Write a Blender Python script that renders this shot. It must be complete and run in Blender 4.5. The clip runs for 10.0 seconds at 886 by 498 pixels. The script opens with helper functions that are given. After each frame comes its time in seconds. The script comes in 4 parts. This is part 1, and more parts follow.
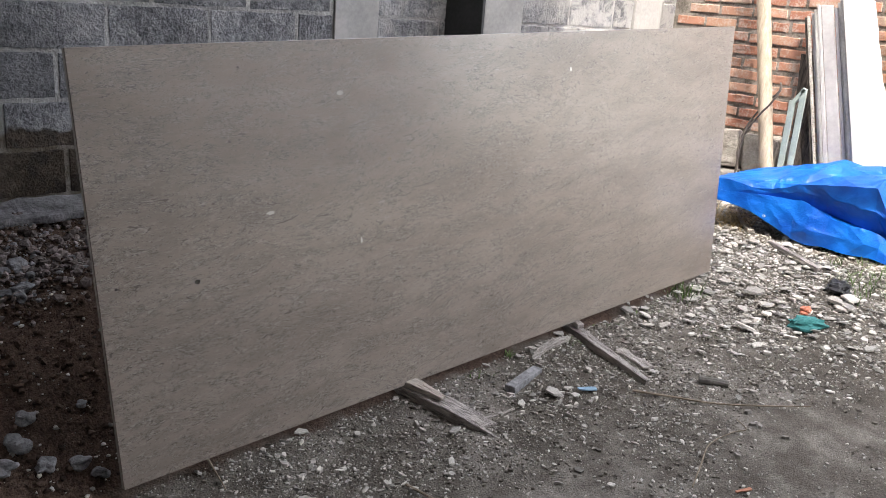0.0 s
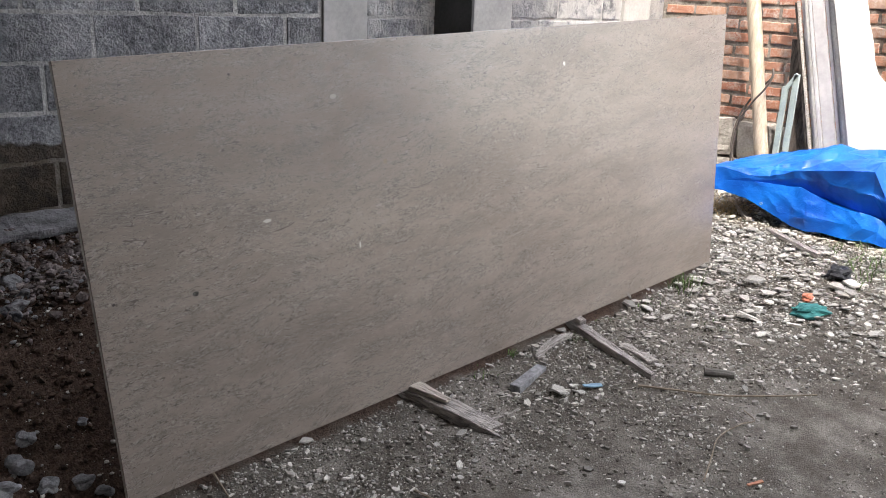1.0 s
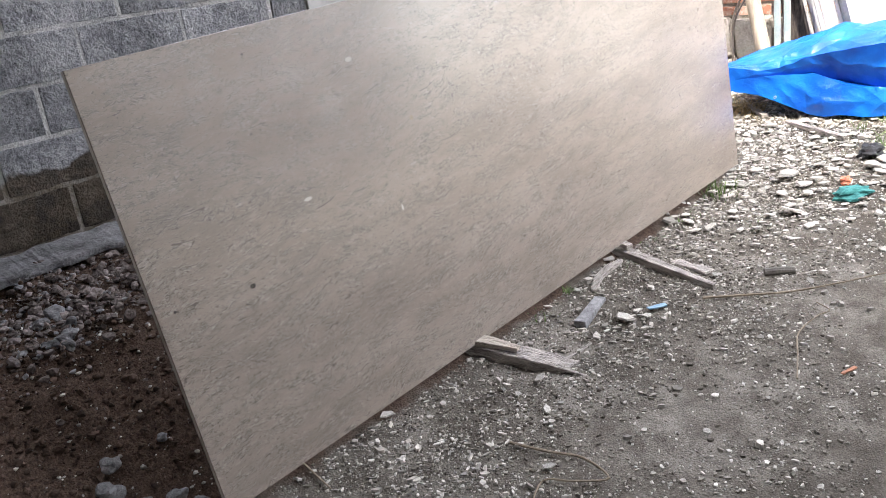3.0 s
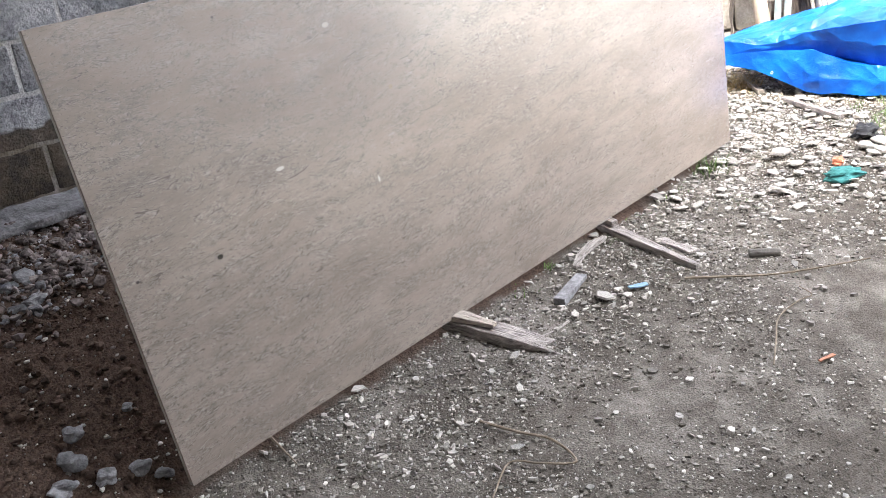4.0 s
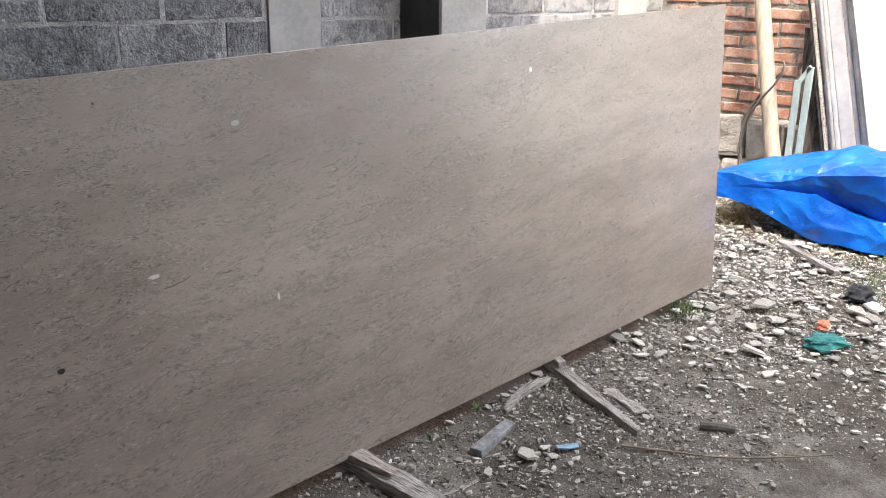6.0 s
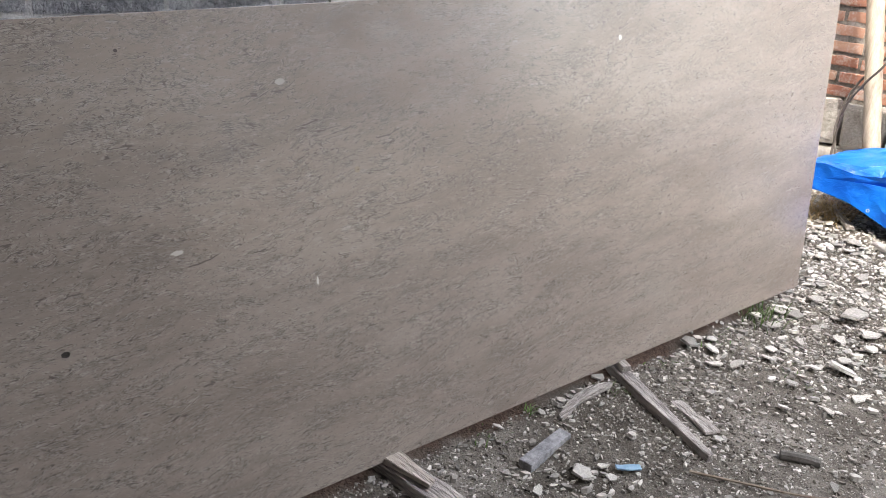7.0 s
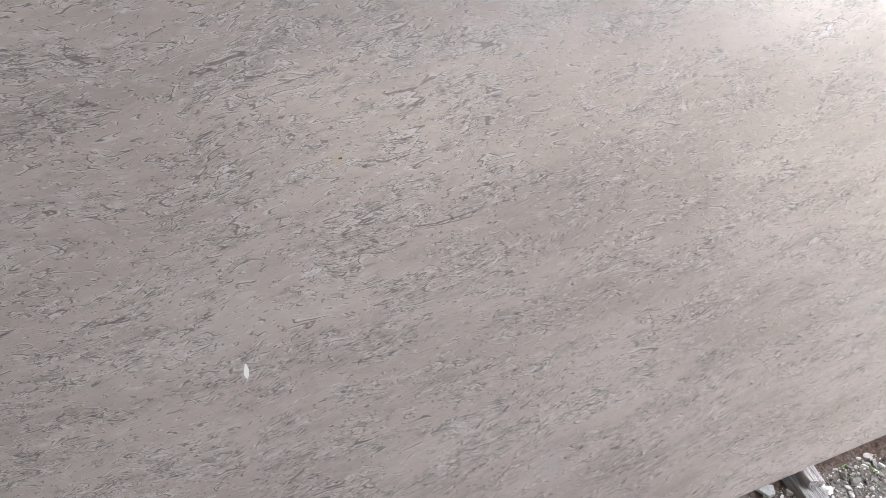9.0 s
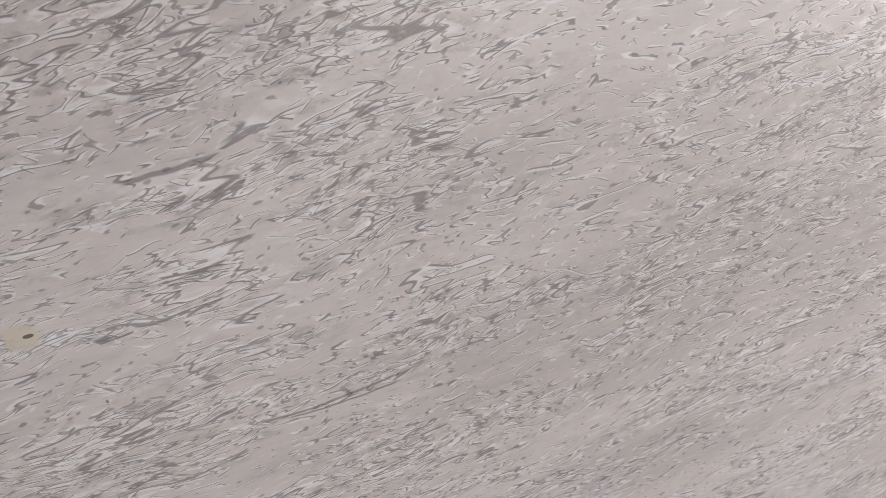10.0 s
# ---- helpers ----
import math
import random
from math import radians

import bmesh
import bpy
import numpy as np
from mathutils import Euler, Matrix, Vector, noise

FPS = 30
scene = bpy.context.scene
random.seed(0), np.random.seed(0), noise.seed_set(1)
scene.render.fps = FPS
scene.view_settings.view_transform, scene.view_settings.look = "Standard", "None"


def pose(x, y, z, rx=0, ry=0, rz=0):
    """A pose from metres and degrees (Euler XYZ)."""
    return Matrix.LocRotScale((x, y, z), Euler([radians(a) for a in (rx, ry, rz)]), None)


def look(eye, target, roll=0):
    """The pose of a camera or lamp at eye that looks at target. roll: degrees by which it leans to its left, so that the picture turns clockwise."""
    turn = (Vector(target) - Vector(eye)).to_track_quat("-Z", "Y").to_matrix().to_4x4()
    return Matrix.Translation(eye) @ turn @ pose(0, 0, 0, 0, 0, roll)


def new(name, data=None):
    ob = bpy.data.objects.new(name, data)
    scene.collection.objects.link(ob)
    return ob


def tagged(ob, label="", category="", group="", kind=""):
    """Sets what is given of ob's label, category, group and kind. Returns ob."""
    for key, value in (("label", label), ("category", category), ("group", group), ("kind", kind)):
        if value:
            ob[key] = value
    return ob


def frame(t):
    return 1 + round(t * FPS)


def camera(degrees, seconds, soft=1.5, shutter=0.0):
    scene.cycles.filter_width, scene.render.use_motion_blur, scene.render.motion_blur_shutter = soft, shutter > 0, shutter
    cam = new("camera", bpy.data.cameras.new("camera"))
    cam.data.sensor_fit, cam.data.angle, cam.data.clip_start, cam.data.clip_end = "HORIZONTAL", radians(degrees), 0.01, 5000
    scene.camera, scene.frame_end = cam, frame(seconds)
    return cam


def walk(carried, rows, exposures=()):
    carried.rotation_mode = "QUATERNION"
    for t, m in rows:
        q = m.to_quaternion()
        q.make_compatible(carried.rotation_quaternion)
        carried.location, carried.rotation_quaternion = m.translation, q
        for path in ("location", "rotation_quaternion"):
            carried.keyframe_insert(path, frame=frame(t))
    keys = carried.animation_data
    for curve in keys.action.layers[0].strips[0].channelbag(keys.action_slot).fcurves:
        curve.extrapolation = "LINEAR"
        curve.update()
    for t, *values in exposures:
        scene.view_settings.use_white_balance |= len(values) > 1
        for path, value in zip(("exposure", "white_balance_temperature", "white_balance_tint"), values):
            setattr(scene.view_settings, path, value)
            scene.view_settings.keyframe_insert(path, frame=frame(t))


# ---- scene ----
cam = camera(55.2, 10.0, soft=0.55)
ROWS = [
    (0.0, -0.819, -2.051, 1.385, 73.29, -4.34, -42.55),
    (0.5, -0.809, -2.027, 1.385, 73.01, -3.92, -43.01),
    (1.0, -0.808, -2.013, 1.390, 73.12, -2.44, -43.52),
    (1.5, -0.818, -1.989, 1.379, 73.26, 0.54, -44.53),
    (2.0, -0.835, -1.918, 1.358, 72.76, 3.78, -46.35),
    (2.5, -0.869, -1.874, 1.343, 71.81, 6.61, -47.36),
    (2.7, -0.882, -1.850, 1.332, 71.35, 7.47, -47.41),
    (3.8, -0.820, -1.840, 1.334, 68.04, 6.84, -46.69),
    (4.0, -0.786, -1.854, 1.335, 68.17, 6.24, -46.64),
    (4.5, -0.641, -1.829, 1.368, 68.84, 4.13, -46.05),
    (5.0, -0.489, -1.826, 1.402, 70.47, 2.12, -44.71),
    (5.5, -0.371, -1.852, 1.424, 72.29, 0.32, -43.48),
    (5.7, -0.340, -1.847, 1.428, 72.54, -0.22, -43.15),
    (6.8, -0.171, -1.678, 1.404, 70.42, -3.50, -39.36),
    (7.0, -0.119, -1.586, 1.408, 69.31, -3.67, -37.76),
    (7.5, -0.010, -1.394, 1.390, 66.85, -4.22, -35.09),
    (8.0, 0.151, -1.226, 1.347, 65.43, -4.58, -32.78),
    (8.5, 0.421, -0.998, 1.303, 64.55, -4.98, -29.76),
    (9.0, 0.619, -0.763, 1.247, 61.12, -5.13, -27.46),
    (9.3, 0.737, -0.570, 1.221, 57.75, -4.98, -26.87),
    (9.5, 0.810, -0.459, 1.213, 55.08, -4.50, -26.50),
    (9.8, 0.925, -0.303, 1.180, 50.50, -4.38, -24.80),
    (10.0, 1.031, -0.216, 1.162, 47.34, -3.43, -22.77),
]
BASE, KELVIN, TINT = 2.84, 6900, 11
EXPOSURES = [(t, BASE + e, KELVIN + k, TINT) for t, e, k in ((0.0, 0.1, 0), (1.0, 0.15, 0), (2.5, 0.55, 0), (3.8, 1.08, -50), (4.0, 1.08, -50), (4.5, 0.82, -100), (5.0, 0.54, -50), (5.5, 0.27, 0),
                                                           (7.0, 0.37, -50), (7.5, 0.47, -100), (8.0, 0.58, -100), (8.5, 0.78, -200), (9.0, 1.08, -450), (9.5, 1.16, -450), (10.0, 1.3, -500))]
walk(cam, [(t, pose(x, y, z, rx, ry, rz)) for t, x, y, z, rx, ry, rz in ROWS], EXPOSURES)

# ---- daylight ----
SUN_FROM = Vector((-0.36, -0.36, 0.86)).normalized()
world = bpy.data.worlds.new("sky")
scene.world = world
world.use_nodes = True
sky = world.node_tree.nodes.new("ShaderNodeTexSky")
sky.sky_type = "NISHITA"
sky.sun_disc = False
sky.sun_elevation = math.asin(SUN_FROM.z)
sky.sun_rotation = math.atan2(SUN_FROM.x, SUN_FROM.y)
sky.air_density, sky.dust_density = 1.0, 3.0
haze = world.node_tree.nodes.new("ShaderNodeHueSaturation")
haze.inputs["Saturation"].default_value = 0.4
world.node_tree.links.new(sky.outputs[0], haze.inputs["Color"])
world.node_tree.links.new(haze.outputs[0], world.node_tree.nodes["Background"].inputs[0])
world.node_tree.nodes["Background"].inputs[1].default_value = 0.15
sun_data = bpy.data.lights.new("sun", "SUN")
sun_data.energy, sun_data.angle, sun_data.color = 0.72, radians(1.5), (1.0, 0.94, 0.86)
sun = new("sun", sun_data)
sun.matrix_world = look(SUN_FROM * 30, (0, 0, 0))


# ---- materials ----
class Nodes:
    """A small builder for node materials."""

    def __init__(self, name, rough=0.8, spec=0.4):
        self.mat = bpy.data.materials.new(name)
        self.mat.use_nodes = True
        self.tree = self.mat.node_tree
        self.bsdf = self.tree.nodes["Principled BSDF"]
        self.bsdf.inputs["Roughness"].default_value = rough
        self.bsdf.inputs["Specular IOR Level"].default_value = spec

    def node(self, kind):
        return self.tree.nodes.new(kind)

    def link(self, a, b):
        self.tree.links.new(a, b)

    def coords(self, scale=(1, 1, 1), rot=(0, 0, 0), loc=(0, 0, 0), space="Object"):
        tc, mp = self.node("ShaderNodeTexCoord"), self.node("ShaderNodeMapping")
        mp.inputs["Scale"].default_value, mp.inputs["Location"].default_value = scale, loc
        mp.inputs["Rotation"].default_value = [radians(a) for a in rot]
        self.link(tc.outputs[space], mp.inputs[0])
        return mp.outputs[0]

    def world_coords(self, scale=(1, 1, 1)):
        g, mp = self.node("ShaderNodeNewGeometry"), self.node("ShaderNodeMapping")
        mp.inputs["Scale"].default_value = scale
        self.link(g.outputs["Position"], mp.inputs[0])
        return mp.outputs[0]

    def noise(self, vec, scale, detail=4, rough=0.55, distort=0.0):
        n = self.node("ShaderNodeTexNoise")
        for key, v in (("Scale", scale), ("Detail", detail), ("Roughness", rough), ("Distortion", distort)):
            n.inputs[key].default_value = v
        self.link(vec, n.inputs["Vector"])
        return n.outputs["Fac"]

    def cells(self, vec, scale, out="Distance", feature="F1"):
        n = self.node("ShaderNodeTexVoronoi")
        n.feature = feature
        n.inputs["Scale"].default_value = scale
        self.link(vec, n.inputs["Vector"])
        return n.outputs[out]

    def ramp(self, fac, *stops):
        n = self.node("ShaderNodeValToRGB")
        e = n.color_ramp.elements
        while len(e) < len(stops):
            e.new(0.5)
        for el, (at, c) in zip(e, stops):
            el.position = at
            el.color = (*c, 1) if isinstance(c, tuple) else (c, c, c, 1)
        self.link(fac, n.inputs[0])
        return n.outputs[0]

    def math(self, op, a, b=0.0, clamp=False):
        n = self.node("ShaderNodeMath")
        n.operation, n.use_clamp = op, clamp
        for i, v in enumerate((a, b)):
            if isinstance(v, (int, float)):
                n.inputs[i].default_value = v
            else:
                self.link(v, n.inputs[i])
        return n.outputs[0]

    def mix(self, fac, a, b, blend="MIX"):
        n = self.node("ShaderNodeMix")
        n.data_type, n.blend_type = "RGBA", blend
        for i, v in ((0, fac), (6, a), (7, b)):
            if isinstance(v, (int, float)):
                n.inputs[i].default_value = v
            elif isinstance(v, tuple):
                n.inputs[i].default_value = (*v, 1)
            else:
                self.link(v, n.inputs[i])
        return n.outputs[2]

    def bump(self, height, strength=0.3, dist=0.01):
        n = self.node("ShaderNodeBump")
        n.inputs["Strength"].default_value, n.inputs["Distance"].default_value = strength, dist
        self.link(height, n.inputs["Height"])
        self.link(n.outputs[0], self.bsdf.inputs["Normal"])

    def random(self, island=False):
        if island:
            return self.node("ShaderNodeNewGeometry").outputs["Random Per Island"]
        return self.node("ShaderNodeObjectInfo").outputs["Random"]

    def done(self, color, rough=None):
        if isinstance(color, tuple):
            self.bsdf.inputs["Base Color"].default_value = (*color, 1)
        else:
            self.link(color, self.bsdf.inputs["Base Color"])
        if rough is not None:
            self.link(rough, self.bsdf.inputs["Roughness"])
        return self.mat


def simple(name, a, b, scale=8, fine=60, rough=0.8, bump=0.3, dist=0.004, spec=0.4, stretch=(1, 1, 1), vary=0.0, island=False):
    """Two tones mixed at a coarse and a fine scale, with relief."""
    n = Nodes(name, rough, spec)
    v = n.coords(stretch)
    big, small = n.noise(v, scale, 4), n.noise(v, fine, 5, 0.65)
    fac = n.math("ADD", n.math("MULTIPLY", big, 0.6), n.math("MULTIPLY", small, 0.4))
    col = n.ramp(fac, (0.38, a), (0.62, b))
    if vary:
        g = n.ramp(n.random(island), (0.0, 1 - vary), (1.0, 1 + vary))
        col = n.mix(1.0, col, g, "MULTIPLY")
    n.bump(small, bump, dist)
    return n.done(col)


def slab_stone():
    """Beige limestone, polished: a smooth matrix with beds of thin curved shell fragments, dark arcs with pale rims."""
    n = Nodes("shell_limestone", 0.2, 1.0)
    n.bsdf.inputs["IOR"].default_value = 1.62
    tc, sep, flat = n.node("ShaderNodeTexCoord"), n.node("ShaderNodeSeparateXYZ"), n.node("ShaderNodeCombineXYZ")
    n.link(tc.outputs["Object"], sep.inputs[0])
    n.link(sep.outputs["X"], flat.inputs[0])
    n.link(sep.outputs["Z"], flat.inputs[1])
    plane = flat.outputs[0]

    def warp(vec, scale, amount):
        tex, sub, mul, add = n.node("ShaderNodeTexNoise"), n.node("ShaderNodeVectorMath"), n.node("ShaderNodeVectorMath"), n.node("ShaderNodeVectorMath")
        sub.operation, mul.operation = "SUBTRACT", "SCALE"
        tex.inputs["Scale"].default_value, tex.inputs["Detail"].default_value = scale, 1.0
        sub.inputs[1].default_value = (0.5, 0.5, 0.5)
        mul.inputs["Scale"].default_value = amount
        n.link(vec, tex.inputs["Vector"])
        n.link(tex.outputs["Color"], sub.inputs[0])
        n.link(sub.outputs[0], mul.inputs[0])
        n.link(vec, add.inputs[0])
        n.link(mul.outputs[0], add.inputs[1])
        return add.outputs[0]

    def turned(vec, angle, scale, shift=0.0):
        """The plane turned to the bedding and drawn out along it."""
        spin, size = n.node("ShaderNodeMapping"), n.node("ShaderNodeMapping")
        spin.inputs["Rotation"].default_value = (0, 0, radians(-angle))
        size.inputs["Scale"].default_value, size.inputs["Location"].default_value = scale, (shift, shift, 0)
        n.link(vec, spin.inputs[0])
        n.link(spin.outputs[0], size.inputs[0])
        return size.outputs[0]

    def smooth(value, low, high):
        r = n.node("ShaderNodeMapRange")
        r.interpolation_type = "SMOOTHSTEP"
        r.inputs["From Min"].default_value, r.inputs["From Max"].default_value = low, high
        n.link(value, r.inputs["Value"])
        return r.outputs["Result"]

    flow = warp(plane, 2.4, 0.07)
    soft = warp(warp(flow, 9.0, 0.018), 34.0, 0.008)
    bed = turned(flow, 3, (1.0, 3.4, 1.0))
    big, mid = n.noise(bed, 1.6, 4, 0.55), n.noise(bed, 6.5, 5, 0.6)
    col = n.ramp(big, (0.34, (0.250, 0.207, 0.175)), (0.5, (0.298, 0.249, 0.212)), (0.66, (0.332, 0.281, 0.242)))
    col = n.mix(n.math("MULTIPLY", smooth(mid, 0.52, 0.34), 0.28), col, (0.205, 0.173, 0.150))
    # the beds that hold most of the fragments
    hash_bed = smooth(n.noise(turned(flow, 4, (1.0, 2.8, 1.0), 3.7), 7.0, 5, 0.68), 0.42, 0.58)
    # the far third is plainer: fewer fragments, with the sheen's wash-out painted in too
    thin = smooth(sep.outputs["X"], 1.3, 2.7)
    hash_bed = n.math("MULTIPLY", hash_bed, n.math("SUBTRACT", 1.0, n.math("MULTIPLY", thin, 0.6)))
    sparse = n.math("ADD", n.math("MULTIPLY", hash_bed, 0.85), 0.15)

    # blurred greyish mottling between the fragments, denser in the beds
    mottle = n.noise(turned(soft, 4, (1.0, 2.2, 1.0)), 60, 4, 0.7)
    col = n.mix(n.math("MULTIPLY", smooth(mottle, 0.5, 0.34), n.math("MULTIPLY", sparse, 0.75)), col, (0.160, 0.134, 0.116))
    col = n.mix(n.math("MULTIPLY", smooth(mottle, 0.54, 0.68), n.math("MULTIPLY", sparse, 0.4)), col, (0.46, 0.42, 0.38))
    clot = n.noise(turned(soft, 3, (1.0, 3.0, 1.0), 8.1), 24, 4, 0.65)
    col = n.mix(n.math("MULTIPLY", smooth(clot, 0.47, 0.33), n.math("ADD", n.math("MULTIPLY", hash_bed, 0.5), 0.08)), col, (0.165, 0.138, 0.120))
    col = n.mix(n.math("MULTIPLY", smooth(clot, 0.56, 0.68), 0.25), col, (0.43, 0.385, 0.345))

    dark, pale = None, None

    def more(total, layer):
        return layer if total is None else n.math("MAXIMUM", total, layer)

    # arcs: level lines of drawn-out noise, cut to short lengths: angle, along, across, half width, where kept, shift, strength
    for angle, along, across, wide, keep, shift, force in ((2, 10, 66, 0.012, 0.568, 1.7, 0.95), (8, 13, 84, 0.012, 0.560, 71.3, 0.95), (9, 26, 150, 0.019, 0.54, 6.1, 1.0), (-3, 30, 170, 0.019, 0.54, 11.3, 1.0),
                                                           (20, 36, 180, 0.023, 0.55, 17.9, 0.9), (5, 55, 260, 0.030, 0.53, 23.5, 0.8), (-18, 44, 190, 0.023, 0.57, 31.1, 0.75)):
        level = n.math("SUBTRACT", n.noise(turned(soft, angle, (along, across, 1), shift), 1.0, 0.6), 0.5)
        line = smooth(n.math("ABSOLUTE", level), wide, wide * 0.35)
        cut = n.noise(turned(soft, angle, (along * 1.5, across * 0.5, 1), shift + 40), 1.0, 1.0)
        gate = smooth(n.math("ADD", cut, n.math("MULTIPLY", n.math("SUBTRACT", hash_bed, 0.6), 0.11)), keep, keep + 0.035)
        dark = more(dark, n.math("MULTIPLY", n.math("MULTIPLY", line, gate), force))
        rim = n.math("MULTIPLY", smooth(level, wide * 0.8, wide * 1.4), smooth(level, wide * 4.4, wide * 2.2))
        pale = more(pale, n.math("MULTIPLY", n.math("MULTIPLY", rim, gate), 0.55 * force))

    def cells(angle, size, radius, keep, shift, gated):
        """Rounded specks: some of the cells hold one."""
        tex = n.node("ShaderNodeTexVoronoi")
        tex.voronoi_dimensions = "2D"
        tex.inputs["Scale"].default_value = 1.0
        n.link(turned(warp(soft, 120.0, 0.004), angle, (1 / size[0], 1 / size[1], 1), shift), tex.inputs["Vector"])
        cell = n.node("ShaderNodeSeparateColor")
        n.link(tex.outputs["Color"], cell.inputs[0])
        inside = n.math("SUBTRACT", n.math("MULTIPLY", cell.outputs[0], radius), tex.outputs["Distance"])
        mark = n.math("MULTIPLY", inside, 9.0, True)
        return n.math("MULTIPLY", mark, n.math("GREATER_THAN", n.math("MULTIPLY", cell.outputs[1], gated), keep))

    even = n.math("ADD", n.math("MULTIPLY", hash_bed, 0.3), 0.7)
    for angle, size, radius, keep, shift in ((12, (0.009, 0.0055), 0.26, 0.62, 23.1), (22, (0.016, 0.008), 0.20, 0.70, 51.7)):
        dark = more(dark, n.math("MULTIPLY", cells(angle, size, radius, keep, shift, even), 0.75))
    for angle, size, radius, keep, shift in ((10, (0.034, 0.014), 0.34, 0.70, 3.3), (15, (0.060, 0.024), 0.32, 0.76, 7.7)):
        pale = more(pale, n.math("MULTIPLY", cells(angle, size, radius, keep, shift, sparse), 0.6))
    col = n.mix(n.math("MULTIPLY", pale, 0.58), col, (0.52, 0.48, 0.435))
    col = n.mix(n.math("MULTIPLY", dark, 0.72), col, (0.088, 0.072, 0.062))
    # single marks: place along the slab, height, half width, half height, colour
    for x, z, a, b, c in ((0.281, 0.542, 0.0135, 0.0095, (0.02, 0.018, 0.016)), (0.537, 0.702, 0.020, 0.008, (0.58, 0.54, 0.48)),
                          (0.868, 0.559, 0.0045, 0.016, (0.66, 0.63, 0.56)), (1.951, 1.064, 0.010, 0.012, (0.70, 0.66, 0.58)),
                          (0.819, 1.04, 0.018, 0.010, (0.50, 0.46, 0.41)), (1.003, 0.812, 0.011, 0.012, (0.315, 0.258, 0.19)), (1.006, 0.812, 0.0035, 0.0018, (0.07, 0.045, 0.03)),
                          (0.471, 1.133, 0.006, 0.005, (0.05, 0.04, 0.04)), (0.05, 0.57, 0.006, 0.005, (0.06, 0.05, 0.05))):
        place, length = n.node("ShaderNodeMapping"), n.node("ShaderNodeVectorMath")
        length.operation = "LENGTH"
        place.inputs["Scale"].default_value, place.inputs["Location"].default_value = (1 / a, 1 / b, 1), (-x / a, -z / b, 0)
        n.link(plane, place.inputs[0])
        n.link(place.outputs[0], length.inputs[0])
        wob = n.math("ADD", length.outputs["Value"], n.math("MULTIPLY", n.noise(plane, 160, 2), 0.5))
        col = n.mix(n.ramp(wob, (0.85, 0.92), (1.25, 0.0)), col, c)
    # long single arcs: middle along the slab, height, half length, half width, slope, bend
    for x, z, a, b, lean_by, bend in ((1.145, 0.706, 0.050, 0.0014, 0.06, 1.6), (1.152, 0.702, 0.040, 0.0011, 0.02, 1.8), (1.086, 0.882, 0.022, 0.0020, 0.10, 2.0),
                                      (0.592, 0.669, 0.042, 0.0022, 0.18, 2.6), (1.087, 0.801, 0.011, 0.0012, 0.35, 0.0)):
        place, axes = n.node("ShaderNodeMapping"), n.node("ShaderNodeSeparateXYZ")
        place.inputs["Location"].default_value = (-x, -z, 0)
        n.link(warp(plane, 60.0, 0.004), place.inputs[0])
        n.link(place.outputs[0], axes.inputs[0])
        u = axes.outputs["X"]
        curve = n.math("ADD", n.math("MULTIPLY", u, lean_by), n.math("MULTIPLY", n.math("MULTIPLY", u, u), bend))
        near = smooth(n.math("ABSOLUTE", n.math("SUBTRACT", axes.outputs["Y"], curve)), b, b * 0.4)
        arc = n.math("MULTIPLY", near, smooth(n.math("ABSOLUTE", u), a, a * 0.75))
        col = n.mix(n.math("MULTIPLY", arc, 0.62), col, (0.065, 0.052, 0.046))
    n.bump(n.math("SUBTRACT", 0.0, dark), 0.25, 0.0008)
    return n.done(col, n.ramp(mid, (0.3, 0.22), (0.7, 0.16)))


def block_face():
    """Grey cement block with open pores; rising damp has browned the lower courses."""
    n = Nodes("cement_block", 0.92, 0.2)
    v = n.world_coords()
    big, grit, pit = n.noise(v, 4, 4), n.noise(v, 42, 5, 0.7), n.noise(v, 75, 4, 0.7)
    col = n.ramp(n.math("ADD", n.math("MULTIPLY", big, 0.5), n.math("MULTIPLY", grit, 0.5)), (0.38, (0.16, 0.163, 0.175)), (0.5, (0.34, 0.343, 0.358)), (0.62, (0.54, 0.54, 0.55)))
    hole = n.ramp(pit, (0.34, 1.0), (0.42, 0.0))
    col = n.mix(n.math("MULTIPLY", hole, 0.7), col, (0.06, 0.06, 0.062))
    wash = n.node("ShaderNodeSeparateXYZ")
    n.link(v, wash.inputs[0])
    limed = n.math("MULTIPLY", n.math("GREATER_THAN", wash.outputs["X"], 1.93), 0.16)
    smear = n.ramp(n.math("ADD", n.noise(v, 7, 5, 0.7, 0.8), limed), (0.60, 0.0), (0.72, 0.8))
    col = n.mix(smear, col, (0.58, 0.575, 0.565))
    sep = n.node("ShaderNodeSeparateXYZ")
    n.link(v, sep.inputs[0])
    damp = n.math("ADD", sep.outputs["Z"], n.math("MULTIPLY", n.noise(v, 3, 4), 0.35))
    stain = n.ramp(n.noise(v, 11, 5, 0.7), (0.4, (0.055, 0.040, 0.026)), (0.52, (0.135, 0.100, 0.064)), (0.64, (0.21, 0.165, 0.115)))
    col = n.mix(n.ramp(damp, (0.98, 0.92), (1.30, 0.0)), col, n.mix(grit, (0.03, 0.022, 0.015), stain))
    g = n.ramp(n.random(), (0.0, 0.82), (1.0, 1.15))
    col = n.mix(1.0, col, g, "MULTIPLY")
    n.bump(n.math("ADD", grit, pit), 1.0, 0.022)
    return n.done(col)


